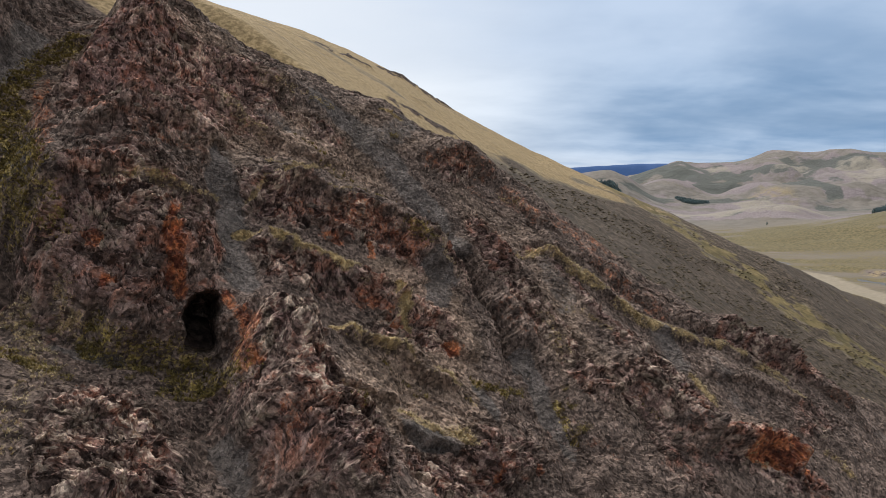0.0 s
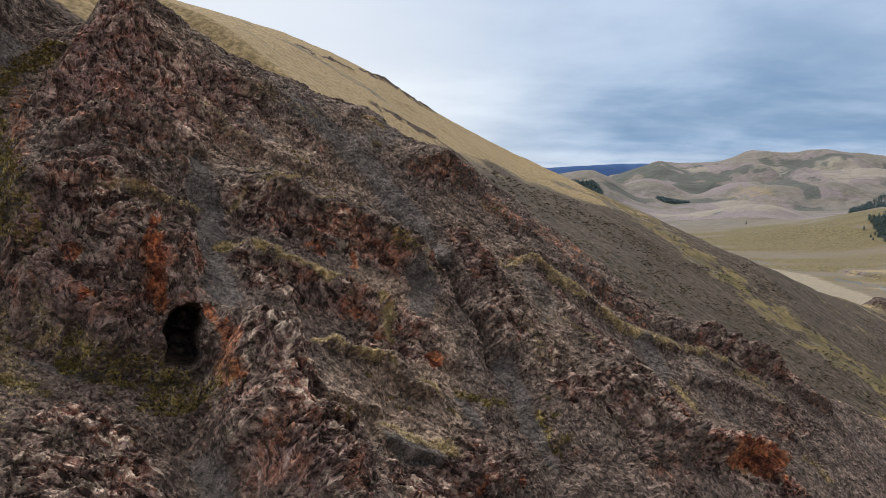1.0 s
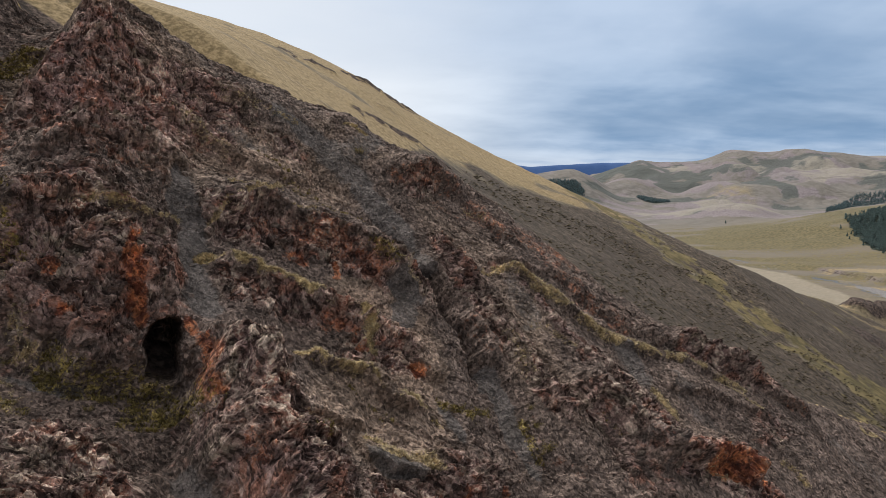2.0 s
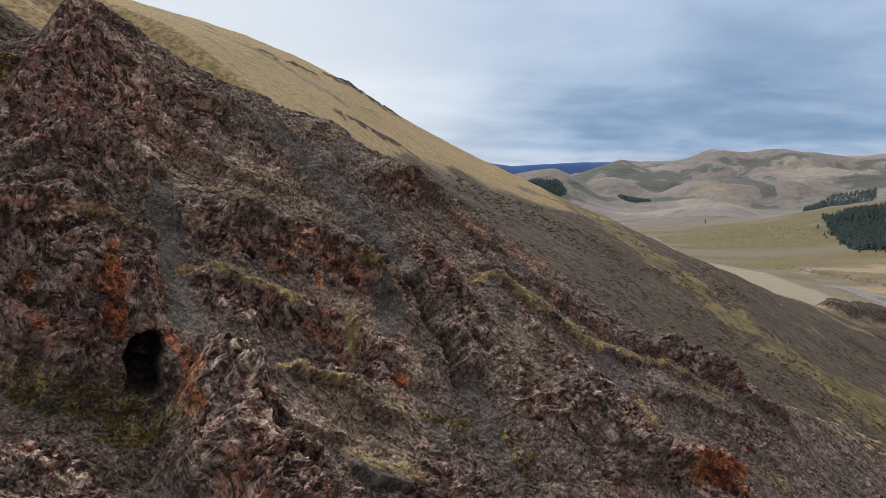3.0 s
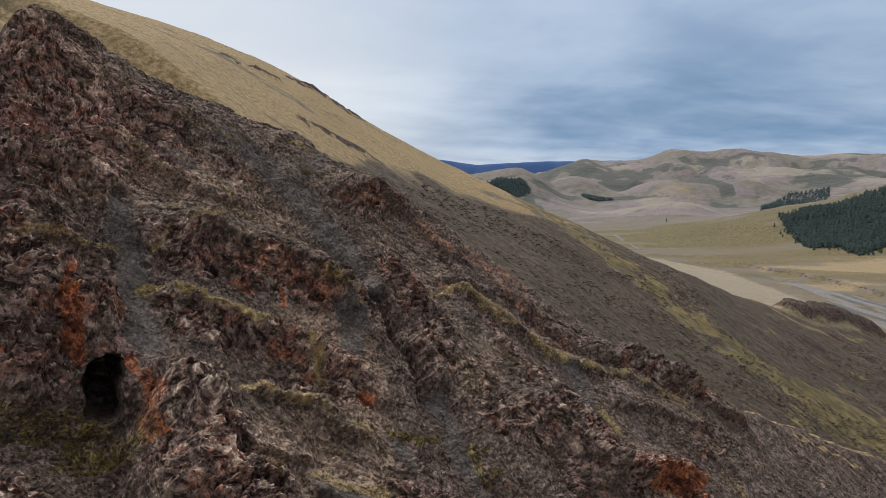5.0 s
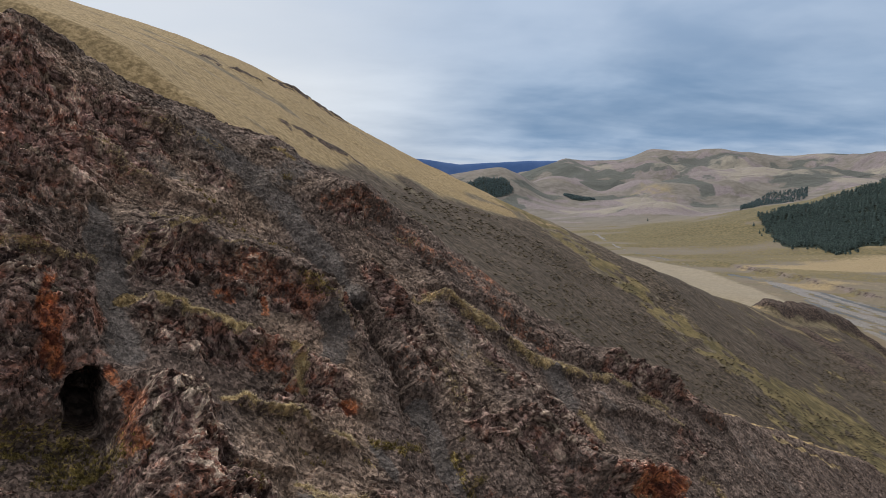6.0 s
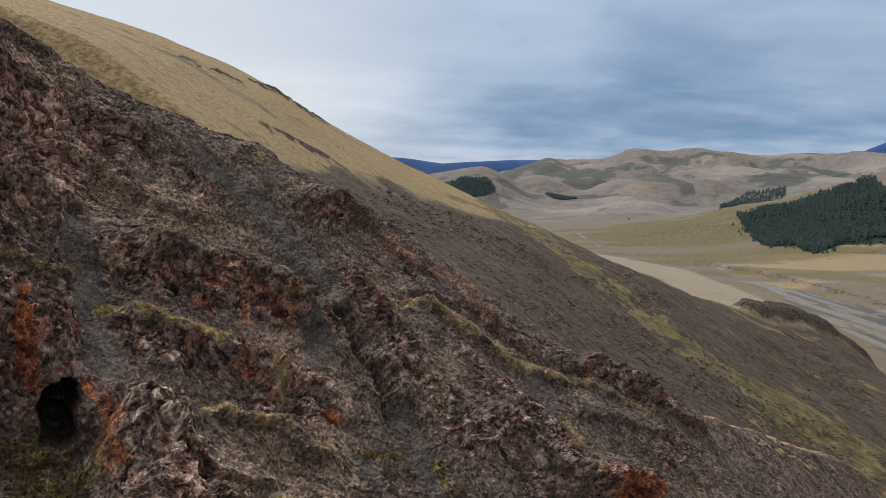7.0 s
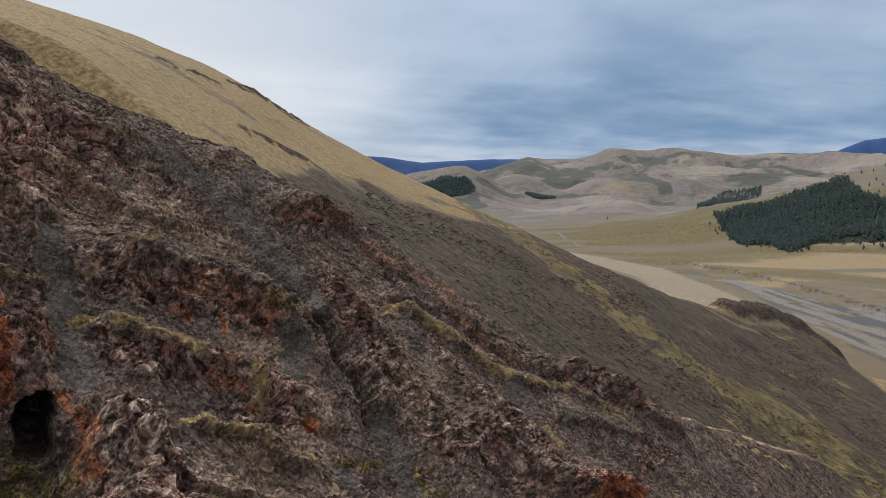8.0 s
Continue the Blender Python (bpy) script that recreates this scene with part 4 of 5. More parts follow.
bend_s, bend_t = ks + 1.0 * fbm(ks / 2.6, kt / 2.6, 43, 3) + 0.22 * fbm(ks / 0.5, kt / 0.5, 44, 2), kt + 1.0 * fbm(ks / 2.6, kt / 2.6, 49, 3) + 0.22 * fbm(ks / 0.5, kt / 0.5, 45, 2)
kh = face_shape(bend_s, bend_t)
cover, rock, roughness = spur_cover(bend_s, bend_t)
big, gap = blocks(bend_s / 1.7, bend_t / 1.5, 3)
huge, gap0 = blocks((bend_s - 0.3 * bend_t) / 4.2, bend_t / 3.6, 5)
# fibre of the sheared rock: a bent pair of directions, across the leaves and along them
fan = 2.6 * fbm(ks / 7.5, kt / 7.5, 401, 3)
bent_s = ks + 2.1 * fbm(ks / 5.5, kt / 5.5, 403, 3) + 0.45 * fbm(ks / 1.3, kt / 1.3, 405, 2)
bent_t = kt + 2.1 * fbm(ks / 5.5, kt / 5.5, 407, 3) + 0.45 * fbm(ks / 1.3, kt / 1.3, 409, 2)
cross, length = 0.82 * bent_s + 0.57 * bent_t + fan, 0.82 * bent_t - 0.57 * bent_s
leaf = 1 - 2 * np.abs(fbm(cross / 1.2, length / 2.4, 411, 2, 0.5)) ** 0.8
leaf2 = 1 - 2 * np.abs(fbm(cross / 0.5, length / 1.0, 415, 2, 0.5)) ** 0.8
small = fbm(cross / 0.24, length / 0.4, 419, 1)
roughness = roughness * (1 - 0.3 * step(ks, 9, 15)) * (1 - 0.6 * step(kt - top[keep], -2.5, -0.5) * step(ks, 10, 18))
kh = kh + 0.6 * fbm(ks / 6, kt / 9, 21, 4) * (0.4 + 0.6 * roughness)
kh = kh + roughness * (0.42 * huge + 0.26 * big - 0.30 * (1 - step(gap0, 0, 0.10)) - 0.22 * (1 - step(gap, 0, 0.14)) + 0.36 * leaf + 0.22 * leaf2 + 0.09 * small)
# leaves that overlap like shingles, each ending in a sharp broken edge
for gap_, seed, amount in ((1.05, 431, 0.46), (0.42, 437, 0.20)):
    place = cross / gap_ + 0.9 * fbm(cross / 2.0, length / (2.0 * gap_), seed, 3)
    leaf_no = np.floor(place)
    high = hashed(leaf_no, np.floor(length / (1.5 * gap_) + 3 * hashed(leaf_no, leaf_no, seed + 1)), seed + 2)
    kh = kh + amount * roughness * (0.2 + 0.9 * high) * (0.5 - (place - leaf_no))
kh = kh + (1 - roughness) * (0.12 * fbm(ks / 0.7, kt / 1.1, 71, 3) + 0.05 * leaf2 + 0.05 * small)
# folded bedding: the rock breaks along layers, each ending in a lip
fold = kt + 0.35 * ks + 3.2 * fbm(ks / 7, kt / 7, 301, 3) + 0.7 * fbm(ks / 1.8, kt / 1.8, 305, 2)
for size, seed, amount in ((2.9, 311, 1.0), (1.1, 317, 0.38)):
    place = fold / size + 0.5 * fbm(ks / 5, kt / 5, seed, 2)
    layer = np.floor(place)
    lip = hashed(layer, np.floor(ks / (2.4 * size) + 5 * hashed(layer, layer, seed + 1)), seed + 2)
    kh = kh + amount * roughness * (0.25 + 0.9 * lip) * (0.6 - (place - layer)) * step(fbm(ks / 3, kt / 3, seed + 3, 3), -0.35, 0.1)
h[keep] = kh


def spread(channels):
    out = []
    for c in channels:
        full = np.zeros(s.shape)
        full[keep] = c
        out.append(full)
    return out


cover = (cover[0] * 0.70, cover[1] * 0.95, cover[2] * 0.80, cover[3] * 0.50)
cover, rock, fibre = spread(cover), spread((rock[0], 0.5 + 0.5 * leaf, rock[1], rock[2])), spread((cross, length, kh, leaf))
px, py, pz = face_point(s, t, h)
# the cave is a hollow pushed into the crag along the camera's view and sunk, so that it looks dark
across, rise = (px - CAVE[0]) * CAVE_ACROSS[0] + (py - CAVE[1]) * CAVE_ACROSS[1], pz - CAVE[2]
wobble = 0.55 * fbm(across * 0.8 + 3, rise * 0.8, 81, 4)
half = np.where(rise > 1.7, 1.42 * np.clip(1 - (np.abs(rise - 1.7) / 2.5) ** 2.4, 0, 1) ** 0.5, 1.42 - 0.10 * (1.7 - rise))
inside = step(half + wobble - np.abs(across - 0.10 * rise), -0.05, 0.32) * step(rise + 0.5 * fbm(across * 0.9, 0 * rise, 83, 3), -0.7, 0.35) * step(4.05 - rise, -0.05, 0.3) * step(-s, 23.0, 24.2) * step(np.abs(t + 3.5), 7, 5)
px, py = px + inside * 8.0 * CAVE_IN[0], py + inside * 8.0 * CAVE_IN[1]
pz = pz - inside * 1.3
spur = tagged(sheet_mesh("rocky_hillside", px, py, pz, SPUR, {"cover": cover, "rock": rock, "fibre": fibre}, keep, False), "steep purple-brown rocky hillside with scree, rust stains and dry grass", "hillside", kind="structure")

def spaced(low, high, fine, grow, low_end, high_end):
    out = list(np.arange(low, high + fine, fine))
    for sign, end, at in ((1, high_end, high), (-1, low_end, low)):
        gap, extra = fine, []
        while (at - end) * sign < 0:
            gap *= grow
            at += sign * gap
            extra.append(at)
        out = out + extra if sign > 0 else extra[::-1] + out
    return np.array(out)


gx, gy = np.meshgrid(spaced(-95, 290, 0.85, 1.022, -5200, 5200), spaced(62, 290, 0.85, 1.018, -1500, 5400))
gz = ground_shape(gx, gy)
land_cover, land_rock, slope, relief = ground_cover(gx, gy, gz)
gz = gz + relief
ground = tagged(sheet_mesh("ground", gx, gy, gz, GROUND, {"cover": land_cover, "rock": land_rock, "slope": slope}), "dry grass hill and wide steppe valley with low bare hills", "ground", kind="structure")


# ---- helpers for things ----
def plain(name, dark, light, scale, rough=0.9, bump=0.05, random_tone=0.0):
    m, n = material(name)
    at = n.add("ShaderNodeTexCoord").outputs["Object"]
    grain = n.noise(at, scale, 5, 0.65)
    color = n.mix(n.ramp(grain, 0.35, 0.65), dark, light)
    if random_tone:
        tone = n.add("ShaderNodeObjectInfo").outputs["Random"]
        shade = n.ramp(tone, 0, 1, 1 - random_tone, 1 + random_tone, False)
        color = n.mix(1.0, color, n.add("ShaderNodeCombineXYZ", None, X=shade, Y=shade, Z=shade).outputs[0], "MULTIPLY")
    island = n.add("ShaderNodeNewGeometry").outputs["Random Per Island"]
    lean = n.ramp(island, 0, 1, 0.72, 1.28, False)
    color = n.mix(1.0, color, n.add("ShaderNodeCombineXYZ", None, X=lean, Y=lean, Z=lean).outputs[0], "MULTIPLY")
    finish(n, color, rough, grain, bump, 0.6)
    return m


# distance haze is put into these greens, more strongly for the far woods
NEEDLES = plain("dark_conifer_needles", (0.060, 0.096, 0.096), (0.128, 0.172, 0.158), 0.8)
FAR_NEEDLES = plain("haze_tinted_conifer_needles", (0.070, 0.112, 0.125), (0.125, 0.175, 0.180), 0.8)
BARK = plain("grey_brown_bark", (0.05, 0.04, 0.03), (0.13, 0.10, 0.08), 3.0)
STRAW = plain("dry_bunch_grass", (0.28, 0.225, 0.13), (0.68, 0.56, 0.36), 2.0)
HERB = plain("yellow_green_herbs", (0.085, 0.066, 0.024), (0.31, 0.24, 0.080), 2.0)
STONE = plain("lichen_grey_stone", (0.085, 0.062, 0.052), (0.29, 0.225, 0.185), 5.0, 0.92, 0.08, 0.4)
# the mountains' blue is distance haze painted as base colour
DISTANT = plain("far_mountain_haze_blue", (0.040, 0.092, 0.235), (0.062, 0.12, 0.28), 0.004, 1.0, 0.5)


def mesh_from(name, points, faces, mat, smooth=False):
    me = bpy.data.meshes.new(name)
    me.from_pydata([tuple(p) for p in points], [], faces)
    if smooth:
        me.polygons.foreach_set("use_smooth", [True] * len(me.polygons))
    me.materials.append(mat)
    return me


def triangles(name, points, mat):
    """A mesh of loose triangles: points is (count, 3, 3)."""
    count = len(points)
    me = bpy.data.meshes.new(name)
    me.vertices.add(count * 3)
    me.vertices.foreach_set("co", points.astype(np.float32).ravel())
    me.loops.add(count * 3)
    me.loops.foreach_set("vertex_index", np.arange(count * 3, dtype=np.int32))
    me.polygons.add(count)
    me.polygons.foreach_set("loop_start", np.arange(0, count * 3, 3, dtype=np.int32))
    me.update(calc_edges=True)
    me.materials.append(mat)
    return me


def indexed(name, points, faces, mat):
    """Many copies of one small triangle mesh joined: points (copies, n, 3), faces (m, 3)."""
    copies, n_, _ = points.shape
    all_faces = (faces[None] + (np.arange(copies) * n_)[:, None, None]).reshape(-1, 3)
    me = bpy.data.meshes.new(name)
    me.vertices.add(copies * n_)
    me.vertices.foreach_set("co", points.astype(np.float32).ravel())
    me.loops.add(all_faces.size)
    me.loops.foreach_set("vertex_index", all_faces.astype(np.int32).ravel())
    me.polygons.add(len(all_faces))
    me.polygons.foreach_set("loop_start", np.arange(0, all_faces.size, 3, dtype=np.int32))
    me.update(calc_edges=True)
    me.materials.append(mat)
    return me


def land(x, y):
    x, y = np.atleast_1d(np.asarray(x, float)), np.atleast_1d(np.asarray(y, float))
    return ground_shape(x, y)


rng = np.random.default_rng(7)


# ---- distant mountains ----
def far_range(name, bearings, tops, dist, label):
    b = np.linspace(bearings[0], bearings[-1], 160)
    r = np.linspace(dist - 260, dist + 60, 18)
    bb, rr = np.meshgrid(np.radians(b), r)
    crest = np.interp(np.degrees(bb), bearings, tops)
    x, y = rr * np.sin(bb), rr * np.cos(bb)
    crest = crest + 9 * fbm(x / 260, y / 260, 301, 4)
    z = crest * np.exp(-np.abs((rr - dist) / 190.0) ** 1.6) + 30
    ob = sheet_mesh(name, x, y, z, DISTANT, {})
    return tagged(ob, label, "mountain", kind="structure")


far_range("distant_tableland", (-10, 2, 5.9, 8, 9.7, 13, 16.7, 19, 21.0, 22.5, 25), (200, 255, 264, 250, 236, 246, 255, 252, 255, 242, 180), 4740, "far flat-topped tableland with haze blue painted into its colour")
far_range("distant_mountain", (37, 39.6, 40.6, 42.0, 43.5, 47, 52, 60), (200, 258, 300, 352, 362, 400, 360, 240), 4800, "far mountain painted deep haze blue rising over bare hills")


# ---- trees ----
def clump():
    """One tuft of needles: a lumpy eight-sided body."""
    ring = [(math.cos(a), math.sin(a), 0.0) for a in np.arange(4) * math.pi / 2]
    return np.array(ring + [(0, 0, 0.8), (0, 0, -0.55)]), np.array([(k, (k + 1) % 4, 4) for k in range(4)] + [((k + 1) % 4, k, 5) for k in range(4)])


def crown_points(height, count, random_):
    """Tufts set round the stem in loose whorls that narrow to the top."""
    body, faces = clump()
    share = np.sort(random_.uniform(0.0, 1.0, count)) ** 0.9
    wide = height * 0.27 * (1 - share) ** 0.8 * random_.uniform(0.7, 1.15, count) + 0.12
    turn = np.arange(count) * 2.399 + random_.uniform(0, 0.8, count)
    out = wide * random_.uniform(0.25, 0.75, count)
    centre = np.stack((np.cos(turn) * out, np.sin(turn) * out, height * (0.16 + 0.82 * share)), -1)
    size = (height * 0.17 * (1.05 - 0.72 * share) * random_.uniform(0.75, 1.25, count))
    spin = random_.uniform(0, 6.28, count)
    c, s_ = np.cos(spin)[:, None], np.sin(spin)[:, None]
    bx, by, bz = body[:, 0][None], body[:, 1][None], body[:, 2][None]
    jag = random_.uniform(0.65, 1.3, (count, len(body)))
    pts = np.stack(((bx * c - by * s_) * size[:, None] * jag, (bx * s_ + by * c) * size[:, None] * jag, bz * size[:, None] * 0.85 * jag), -1) + centre[:, None]
    return pts, faces


def tree_meshes(height, seed):
    random_ = np.random.default_rng(seed)
    pts, faces = crown_points(height, 34, random_)
    crown = indexed("crown", pts, faces, NEEDLES)
    rings, sides = [(0, 0.17), (0.35, 0.12), (0.7, 0.07), (0.95, 0.02)], 7
    p = [(math.cos(k * 6.283 / sides) * r_, math.sin(k * 6.283 / sides) * r_, z_ * height - 0.3) for z_, r_ in rings for k in range(sides)]
    f = [(a * sides + k, a * sides + (k + 1) % sides, (a + 1) * sides + (k + 1) % sides, (a + 1) * sides + k) for a in range(3) for k in range(sides)]
    # limbs: slim three-sided spars that carry the lower tufts
    for k in range(9):
        turn, at = k * 2.4, height * (0.2 + 0.07 * k)
        reach = height * 0.2 * (1 - k / 11)
        tip = (math.cos(turn) * reach, math.sin(turn) * reach, at + 0.12 * reach)
        n0 = len(p)
        p += [(0.05, 0, at), (-0.03, 0.05, at), (-0.03, -0.05, at), tip]
        f += [(n0, n0 + 1, n0 + 3), (n0 + 1, n0 + 2, n0 + 3), (n0 + 2, n0, n0 + 3)]
    return mesh_from("trunk", p, f, BARK, True), crown



def forest_places():
    """Where the trees of the large wood stand, and those of the woods further off."""
    out = []
    for cell_b in np.arange(32.3, 55, 0.26):
        for r in np.arange(1080, 1600, 5.6):
            b, rr = cell_b + rng.uniform(-0.13, 0.13), r + rng.uniform(-2.8, 2.8)
            ragged = 28 * float(fbm(np.array([b * 1.9]), np.array([rr / 70.0]), 311, 3)[0])
            low, high = np.interp(b, *LOWER), np.interp(b, *UPPER)
            if low + ragged + 8 < rr < high + ragged:
                out.append((*polar(b, rr), rng.uniform(7.5, 11.5)))
    return out


FIRST = forest_places()
body, faces = clump()


def joined_forest(name, places, tufts, label, mat=NEEDLES):
    crowns = [crown_points(9.0, tufts, np.random.default_rng(k)) for k in range(6)]
    places = np.array(places)
    z = land(places[:, 0], places[:, 1])
    groups = []
    for k in range(6):
        mine = places[k::6]
        pts = crowns[k][0].reshape(-1, 3)
        turn = rng.uniform(0, 6.28, len(mine))
        c, s_ = np.cos(turn)[:, None], np.sin(turn)[:, None]
        size = (mine[:, 2] / 9.0)[:, None]
        x = (pts[None, :, 0] * c - pts[None, :, 1] * s_) * size * 1.3 + mine[:, 0][:, None]
        y = (pts[None, :, 0] * s_ + pts[None, :, 1] * c) * size * 1.3 + mine[:, 1][:, None]
        zz = pts[None, :, 2] * size + z[k::6][:, None] - 0.4
        groups.append(np.stack((x, y, zz), -1).reshape(-1, 6, 3))
    me = indexed(name, np.concatenate(groups), faces, mat)
    return tagged(new(name, me), label, "forest", kind="stuff")


joined_forest("forest", FIRST, 15, "dense dark green conifer forest on a valley slope")
strip = [(*polar(b, np.interp(b, (31.2, 33, 35.6), (2470, 2560, 2640)) + rng.uniform(0, 1) * np.interp(b, (31.2, 33, 35.6), (60, 260, 200))), rng.uniform(8, 12)) for b in rng.uniform(31.2, 35.6, 900)]
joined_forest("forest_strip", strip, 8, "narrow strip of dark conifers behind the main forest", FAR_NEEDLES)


def wood_places(bearing, dist, rx, ry, turn, count):
    cx, cy = polar(bearing, dist)
    out = []
    while len(out) < count:
        x, y = cx + rng.uniform(-1.2, 1.2) * rx, cy + rng.uniform(-1.2, 1.2) * rx
        if float(spot(np.array([x]), np.array([y]), cx, cy, rx, ry, turn)[0]) + 0.35 * float(fbm(np.array([x / 60]), np.array([y / 60]), 321, 3)[0]) > 0.5:
            out.append((x, y, rng.uniform(7, 11)))
    return out


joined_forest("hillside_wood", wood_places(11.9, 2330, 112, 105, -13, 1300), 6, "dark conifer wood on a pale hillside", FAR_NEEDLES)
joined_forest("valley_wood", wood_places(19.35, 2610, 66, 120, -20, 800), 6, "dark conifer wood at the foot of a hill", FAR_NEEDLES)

# single trees along the forest's edge and out on the grass
MODELS = [tree_meshes(h_, 40 + k) for k, h_ in enumerate((8.0, 9.5, 7.0))]


def tree(x, y, size, k, group):
    ob = new("conifer_tree")
    trunk, crown = MODELS[k % 3]
    for name, me in (("trunk", trunk), ("crown", crown)):
        child = new(name, me)
        child.parent = ob
    ob.matrix_world = Matrix.LocRotScale((x, y, float(land(x, y)[0])), Euler((0, 0, k * 1.7)), (size, size, size))
    return tagged(ob, "dark green conifer standing alone on dry grass", "tree", group)


edge = []
for k in range(64):
    b = rng.uniform(32.8, 43.5)
    edge.append((*polar(b, np.interp(b, *LOWER) - abs(rng.normal(0, 22)) + 6), rng.uniform(0.6, 1.15)))
edge += [(709, 1551, 0.9), (968, 1557, 1.1), (960, 1540, 0.8), (854, 1405, 1.0), (846, 1398, 0.8), (790, 1230, 1.0), (735, 1170, 0.9), (715, 1120, 1.1), (700, 1090, 0.8)]
for b, r in ((42.4, 1440), (42.8, 1470), (43.2, 1430), (43.5, 1500), (42.6, 1530), (43.3, 1550), (41.9, 1545), (40.2, 1590), (38.6, 1600), (37.8, 1605), (36.6, 1610), (43.0, 1395)):
    edge.append((*polar(b, r), 0.75))
for k, (x, y, size) in enumerate(edge):
    tree(x, y, size, k, "trees at the forest edge")


# ---- grass, herbs and stones on the spur ----
def face_height(s_, t_):
    """The built surface at a place on the spur, from its nearest grid point."""
    i = np.clip(np.round((t_ + 63) / GRID).astype(int), 0, s.shape[0] - 1)
    j = np.clip(np.round((s_ + 43) / GRID).astype(int), 0, s.shape[1] - 1)
    return i, j


def tufts(name, mask, count, mat, tall, wide, blades, label, category):
    """Loose bunches of blades where the cover says that they grow."""
    got_s, got_t = [], []
    while len(got_s) < count:
        a, b = rng.uniform(-42, 70, 20000), rng.uniform(-44, 40, 20000)
        i, j = face_height(a, b)
        good = keep[i, j] & (rng.uniform(0.25, 1.05, 20000) < mask[i, j]) & (inside[i, j] < 0.05)
        got_s += list(a[good])
        got_t += list(b[good])
    a, b = np.array(got_s[:count]), np.array(got_t[:count])
    i, j = face_height(a, b)
    root = np.stack((px[i, j], py[i, j], pz[i, j]), -1)
    size = rng.uniform(0.6, 1.3, count)
    turn = rng.uniform(0, 6.28, (count, blades))
    out = rng.uniform(0.1, 1.0, (count, blades)) * wide
    high = rng.uniform(0.55, 1.1, (count, blades)) * tall * size[:, None]
    foot = np.stack((np.cos(turn) * out * 0.35, np.sin(turn) * out * 0.35, np.full(turn.shape, -0.05)), -1)
    across = np.stack((-np.sin(turn), np.cos(turn), np.zeros(turn.shape)), -1) * wide * 0.17
    tip = np.stack((np.cos(turn) * out * 1.3, np.sin(turn) * out * 1.3, high), -1)
    tri = np.stack((foot - across, foot + across, tip), 2) * 1.0
    tri = tri * size[:, None, None, None] + root[:, None, None, :]
    me = triangles(name, tri.reshape(-1, 3, 3), mat)
    return tagged(new(name, me), label, category, kind="stuff")


past_crest = t - np.interp(s, CREST_S, CREST_T)
tufts("dry_grass", cover[0] * (past_crest < -0.5), 4600, STRAW, 0.13, 0.26, 8, "straw-coloured bunch grass growing on rocky ledges", "grass")
tufts("herbs", cover[3], 3000, HERB, 0.18, 0.30, 8, "yellow-green herbs growing in hollows and gullies", "herbs")


def stone_mesh(seed):
    """A broken block with worn corners: a cut and jittered box of 26 points."""
    random_ = random.Random(seed)
    bm = bmesh.new()
    bmesh.ops.create_icosphere(bm, subdivisions=1, radius=0.5)
    cuts = [Vector((random_.gauss(0, 1), random_.gauss(0, 1), random_.gauss(0, 1))).normalized() for _ in range(7)]
    for v in bm.verts:
        for cut in cuts:
            over_ = v.co.dot(cut) - 0.30
            if over_ > 0:
                v.co -= cut * over_ * 0.9
        v.co *= random_.uniform(0.88, 1.12)
    me = bpy.data.meshes.new("stone")
    bm.to_mesh(me)
    bm.free()
    me.materials.append(STONE)
    return me


STONES = [stone_mesh(k) for k in range(8)]
placed = 0
while placed < 300:
    a, b = rng.uniform(-38, 30), rng.uniform(-34, 16)
    i, j = face_height(np.array([a]), np.array([b]))
    i, j = int(i[0]), int(j[0])
    if not keep[i, j] or inside[max(i - 6, 0):i + 6, max(j - 6, 0):j + 6].max() > 0.02 or cover[0][i, j] > 0.5:
        continue
    size = 0.22 + 0.5 * rng.uniform() ** 3
    ob = new("stone", STONES[placed % 8])
    ob.parent = spur
    ob.matrix_world = Matrix.LocRotScale((px[i, j], py[i, j], pz[i, j] - 0.08 * size), Euler(rng.uniform(0, 6.28, 3)), (size * rng.uniform(0.8, 1.5), size, size * rng.uniform(0.5, 0.9)))
    placed += 1


def surface(a, b):
    i, j = face_height(np.array([a]), np.array([b]))
    i, j = int(i[0]), int(j[0])
    return Vector((px[i, j], py[i, j], pz[i, j]))


def boulder(a, b, size, seed):
    """A large worn block: a cut and roughened ball with small chips."""
    random_ = random.Random(seed)
    bm = bmesh.new()
    bmesh.ops.create_icosphere(bm, subdivisions=4, radius=0.5)
    cuts = [Vector((random_.gauss(0, 1), random_.gauss(0, 1), random_.gauss(0, 1))).normalized() for _ in range(11)]
    for v in bm.verts:
        for cut in cuts:
            over_ = v.co.dot(cut) - 0.31
            if over_ > 0:
                v.co -= cut * over_ * 0.85
        v.co += v.co.normalized() * (0.05 * noise.fractal(v.co * 5 + Vector((seed, 0, 0)), 1.0, 2.0, 4))
    me = bpy.data.meshes.new("boulder")
    bm.to_mesh(me)
    bm.free()
    me.materials.append(STONE)
    ob = new("boulder", me)
    ob.matrix_world = Matrix.LocRotScale(surface(a, b) + Vector((0, 0, 0.12 * size)), Euler((random_.uniform(-0.5, 0.5), random_.uniform(-0.5, 0.5), random_.uniform(0, 6))), (size * 1.15, size, size * 0.85))
    return tagged(ob, "weathered grey-brown boulder bedded in the rocky slope", "boulder", "boulders on the slope")


for k, (a, b, size) in enumerate(((15.9, -27.6, 1.5), (12.0, -25.3, 1.1), (14.9, -23.2, 1.0), (-18.4, 13.0, 0.8), (-11.4, 7.4, 1.1), (36.4, -17.3, 1.2), (40.0, -21.4, 1.3), (11.6, -14.5, 0.9), (14.3, -14.2, 1.1), (9.3, -8.0, 0.7))):
    boulder(a, b, size, k)


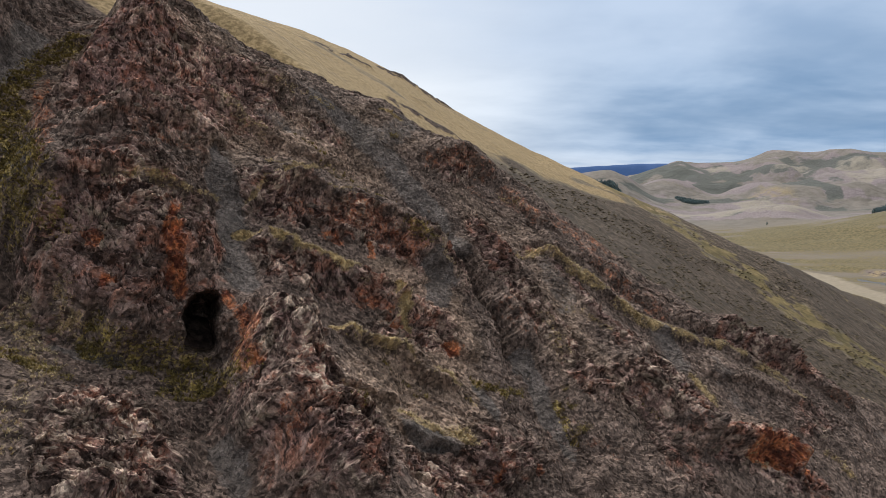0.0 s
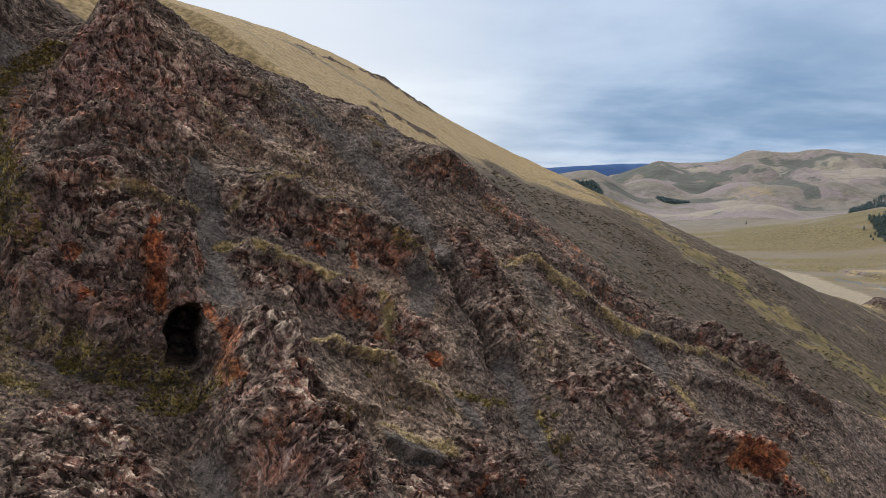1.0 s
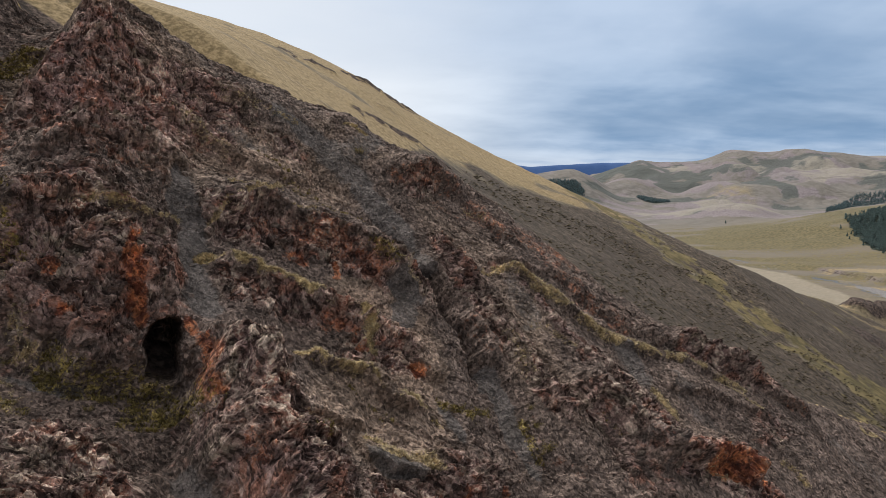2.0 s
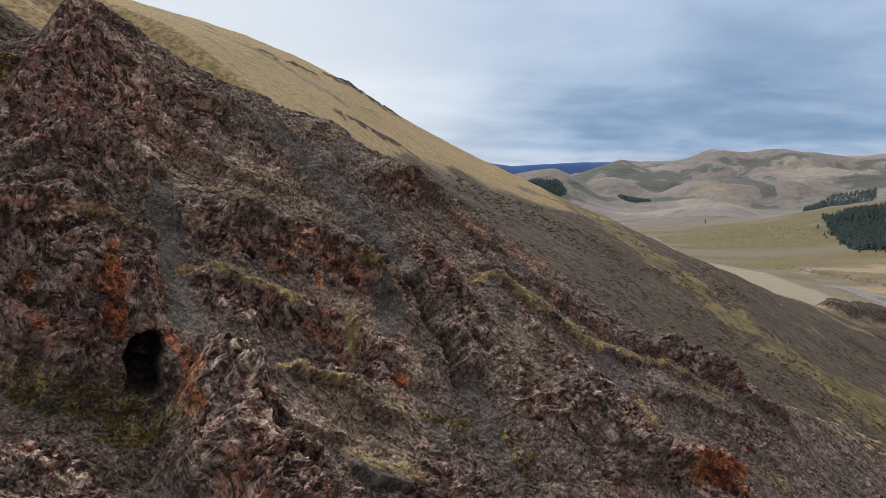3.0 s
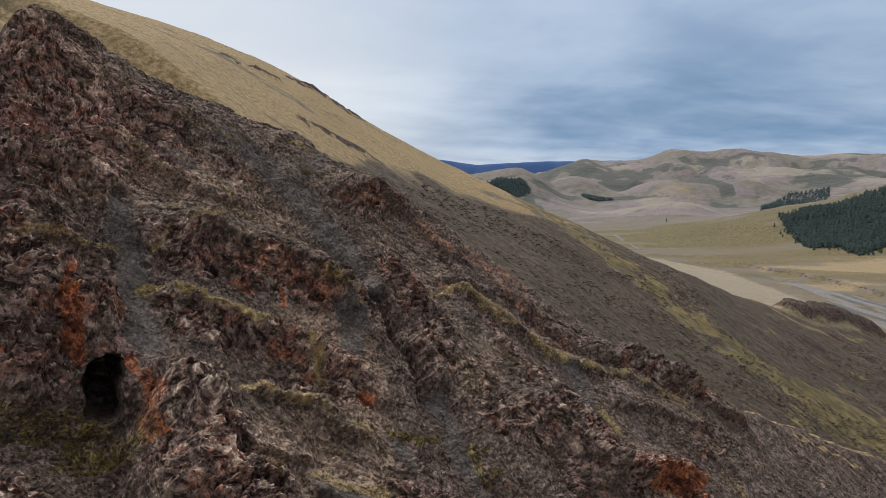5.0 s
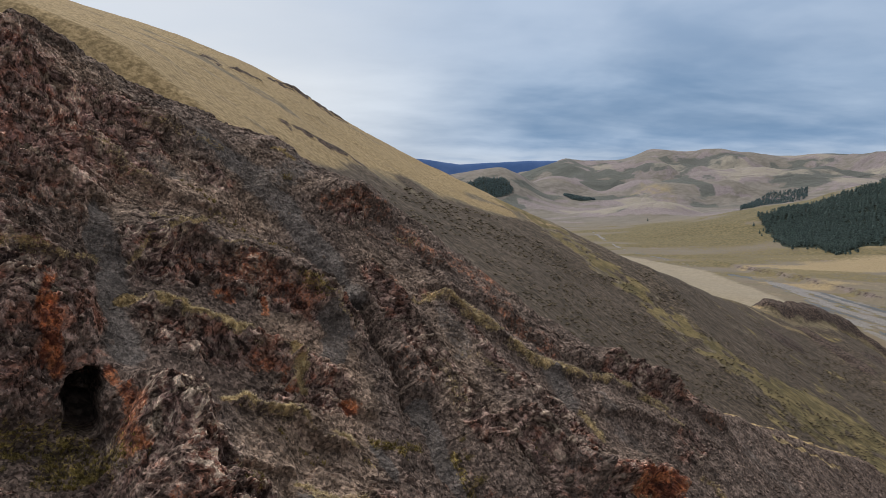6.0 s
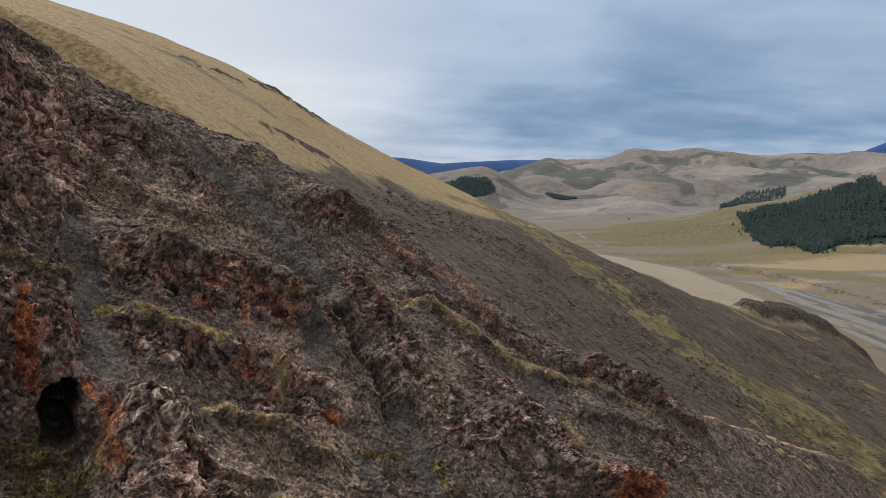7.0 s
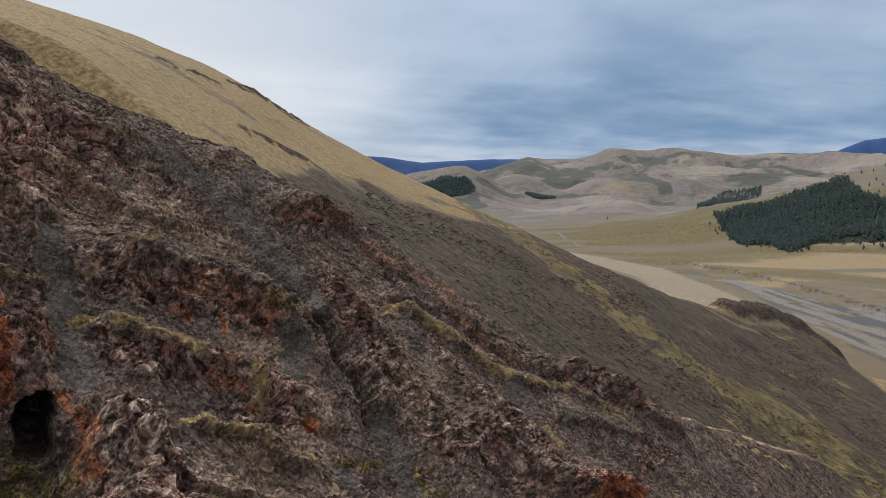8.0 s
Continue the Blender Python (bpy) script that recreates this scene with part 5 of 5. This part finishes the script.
def bush(a, b, size, seed):
    """A low bush: bent stems with many small leaves, ragged at the rim."""
    random_ = np.random.default_rng(seed)
    stems, leaves = [], []
    for k in range(14):
        turn, reach, high = random_.uniform(0, 6.28), random_.uniform(0.15, 0.55), random_.uniform(0.3, 0.75)
        tip = np.array((math.cos(turn) * reach, math.sin(turn) * reach, high))
        side = np.array((-math.sin(turn), math.cos(turn), 0)) * 0.012
        stems.append((-side, side, tip))
        for _ in range(26):
            at = tip * random_.uniform(0.35, 1.08) + random_.normal(0, 0.08, 3)
            one, two = random_.normal(0, 1, 3), random_.normal(0, 1, 3)
            one, two = one / np.linalg.norm(one) * 0.06, two / np.linalg.norm(two) * 0.06
            leaves.append((at, at + one, at + two))
    ob = new("bush")
    for name, tri, mat in (("stems", stems, BARK), ("leaves", leaves, HERB)):
        child = new(name, triangles(name, np.array(tri), mat))
        child.parent = ob
    ob.matrix_world = Matrix.LocRotScale(surface(a, b) - Vector((0, 0, 0.05)), Euler((0, 0, seed)), (size, size, size * 0.8))
    return tagged(ob, "low yellow-green bush growing in a rocky hollow", "bush", "bushes in the gullies")


for k, (a, b) in enumerate(((-34.3, -0.6), (-32.3, -2.6), (-31.0, -4.0), (-29.5, -5.2), (-27.6, -6.6), (-25.9, -8.6), (-30.4, -5.6), (-34.4, 13.6), (-35.0, 8.6), (-28.0, 27.5), (-29.6, 25.5), (-31.8, 23.5), (-25.2, 33), (3.5, -18.9), (2.7, -21.4), (4.1, -17.2), (-1.6, -16.3), (4.4, 18.3), (-35.6, 0.6), (-36.6, -4.0))):
    bush(a, b, 0.9 + 0.35 * (k % 3), k)


# ---- dark cushions of shrub on the slope behind the spur ----
def cushions(count):
    """Low shrubs that stand in loose rows down the slope."""
    got = []
    while len(got) < count:
        x, y = rng.uniform(8, 175, 6000), rng.uniform(100, 215, 6000)
        line = np.interp(x, (-3, 8, 15, 27, 38, 48, 60, 86, 120, 200), (130, 145, 158, 168, 178, 184, 188, 191, 206, 236))
        clumps = fbm((x + 0.6 * y) / 14, (y - 0.6 * x) / 4.5, 261, 3)
        good = (y < line) & (y > crest_plan(x) + 8) & (clumps + 0.004 * (line - y) > 0.08)
        got += list(zip(x[good], y[good]))
    return np.array(got[:count])


where = cushions(5600)
zs = ground_shape(where[:, 0], where[:, 1])
body_, faces_ = clump()
size = rng.uniform(0.12, 0.36, len(where))
jag = rng.uniform(0.6, 1.35, (len(where), 6))
pts = body_[None] * (size[:, None] * jag)[:, :, None] * np.array((1.5, 1.0, 0.7)) + np.stack((where[:, 0], where[:, 1], zs + 0.15), -1)[:, None]
SHRUB = plain("dark_thorny_shrub", (0.062, 0.050, 0.034), (0.150, 0.120, 0.078), 3.0)
tagged(new("low_shrubs", indexed("low_shrubs", pts, faces_, SHRUB)), "low dark cushion shrubs dotted over a brown slope", "shrub", kind="stuff")
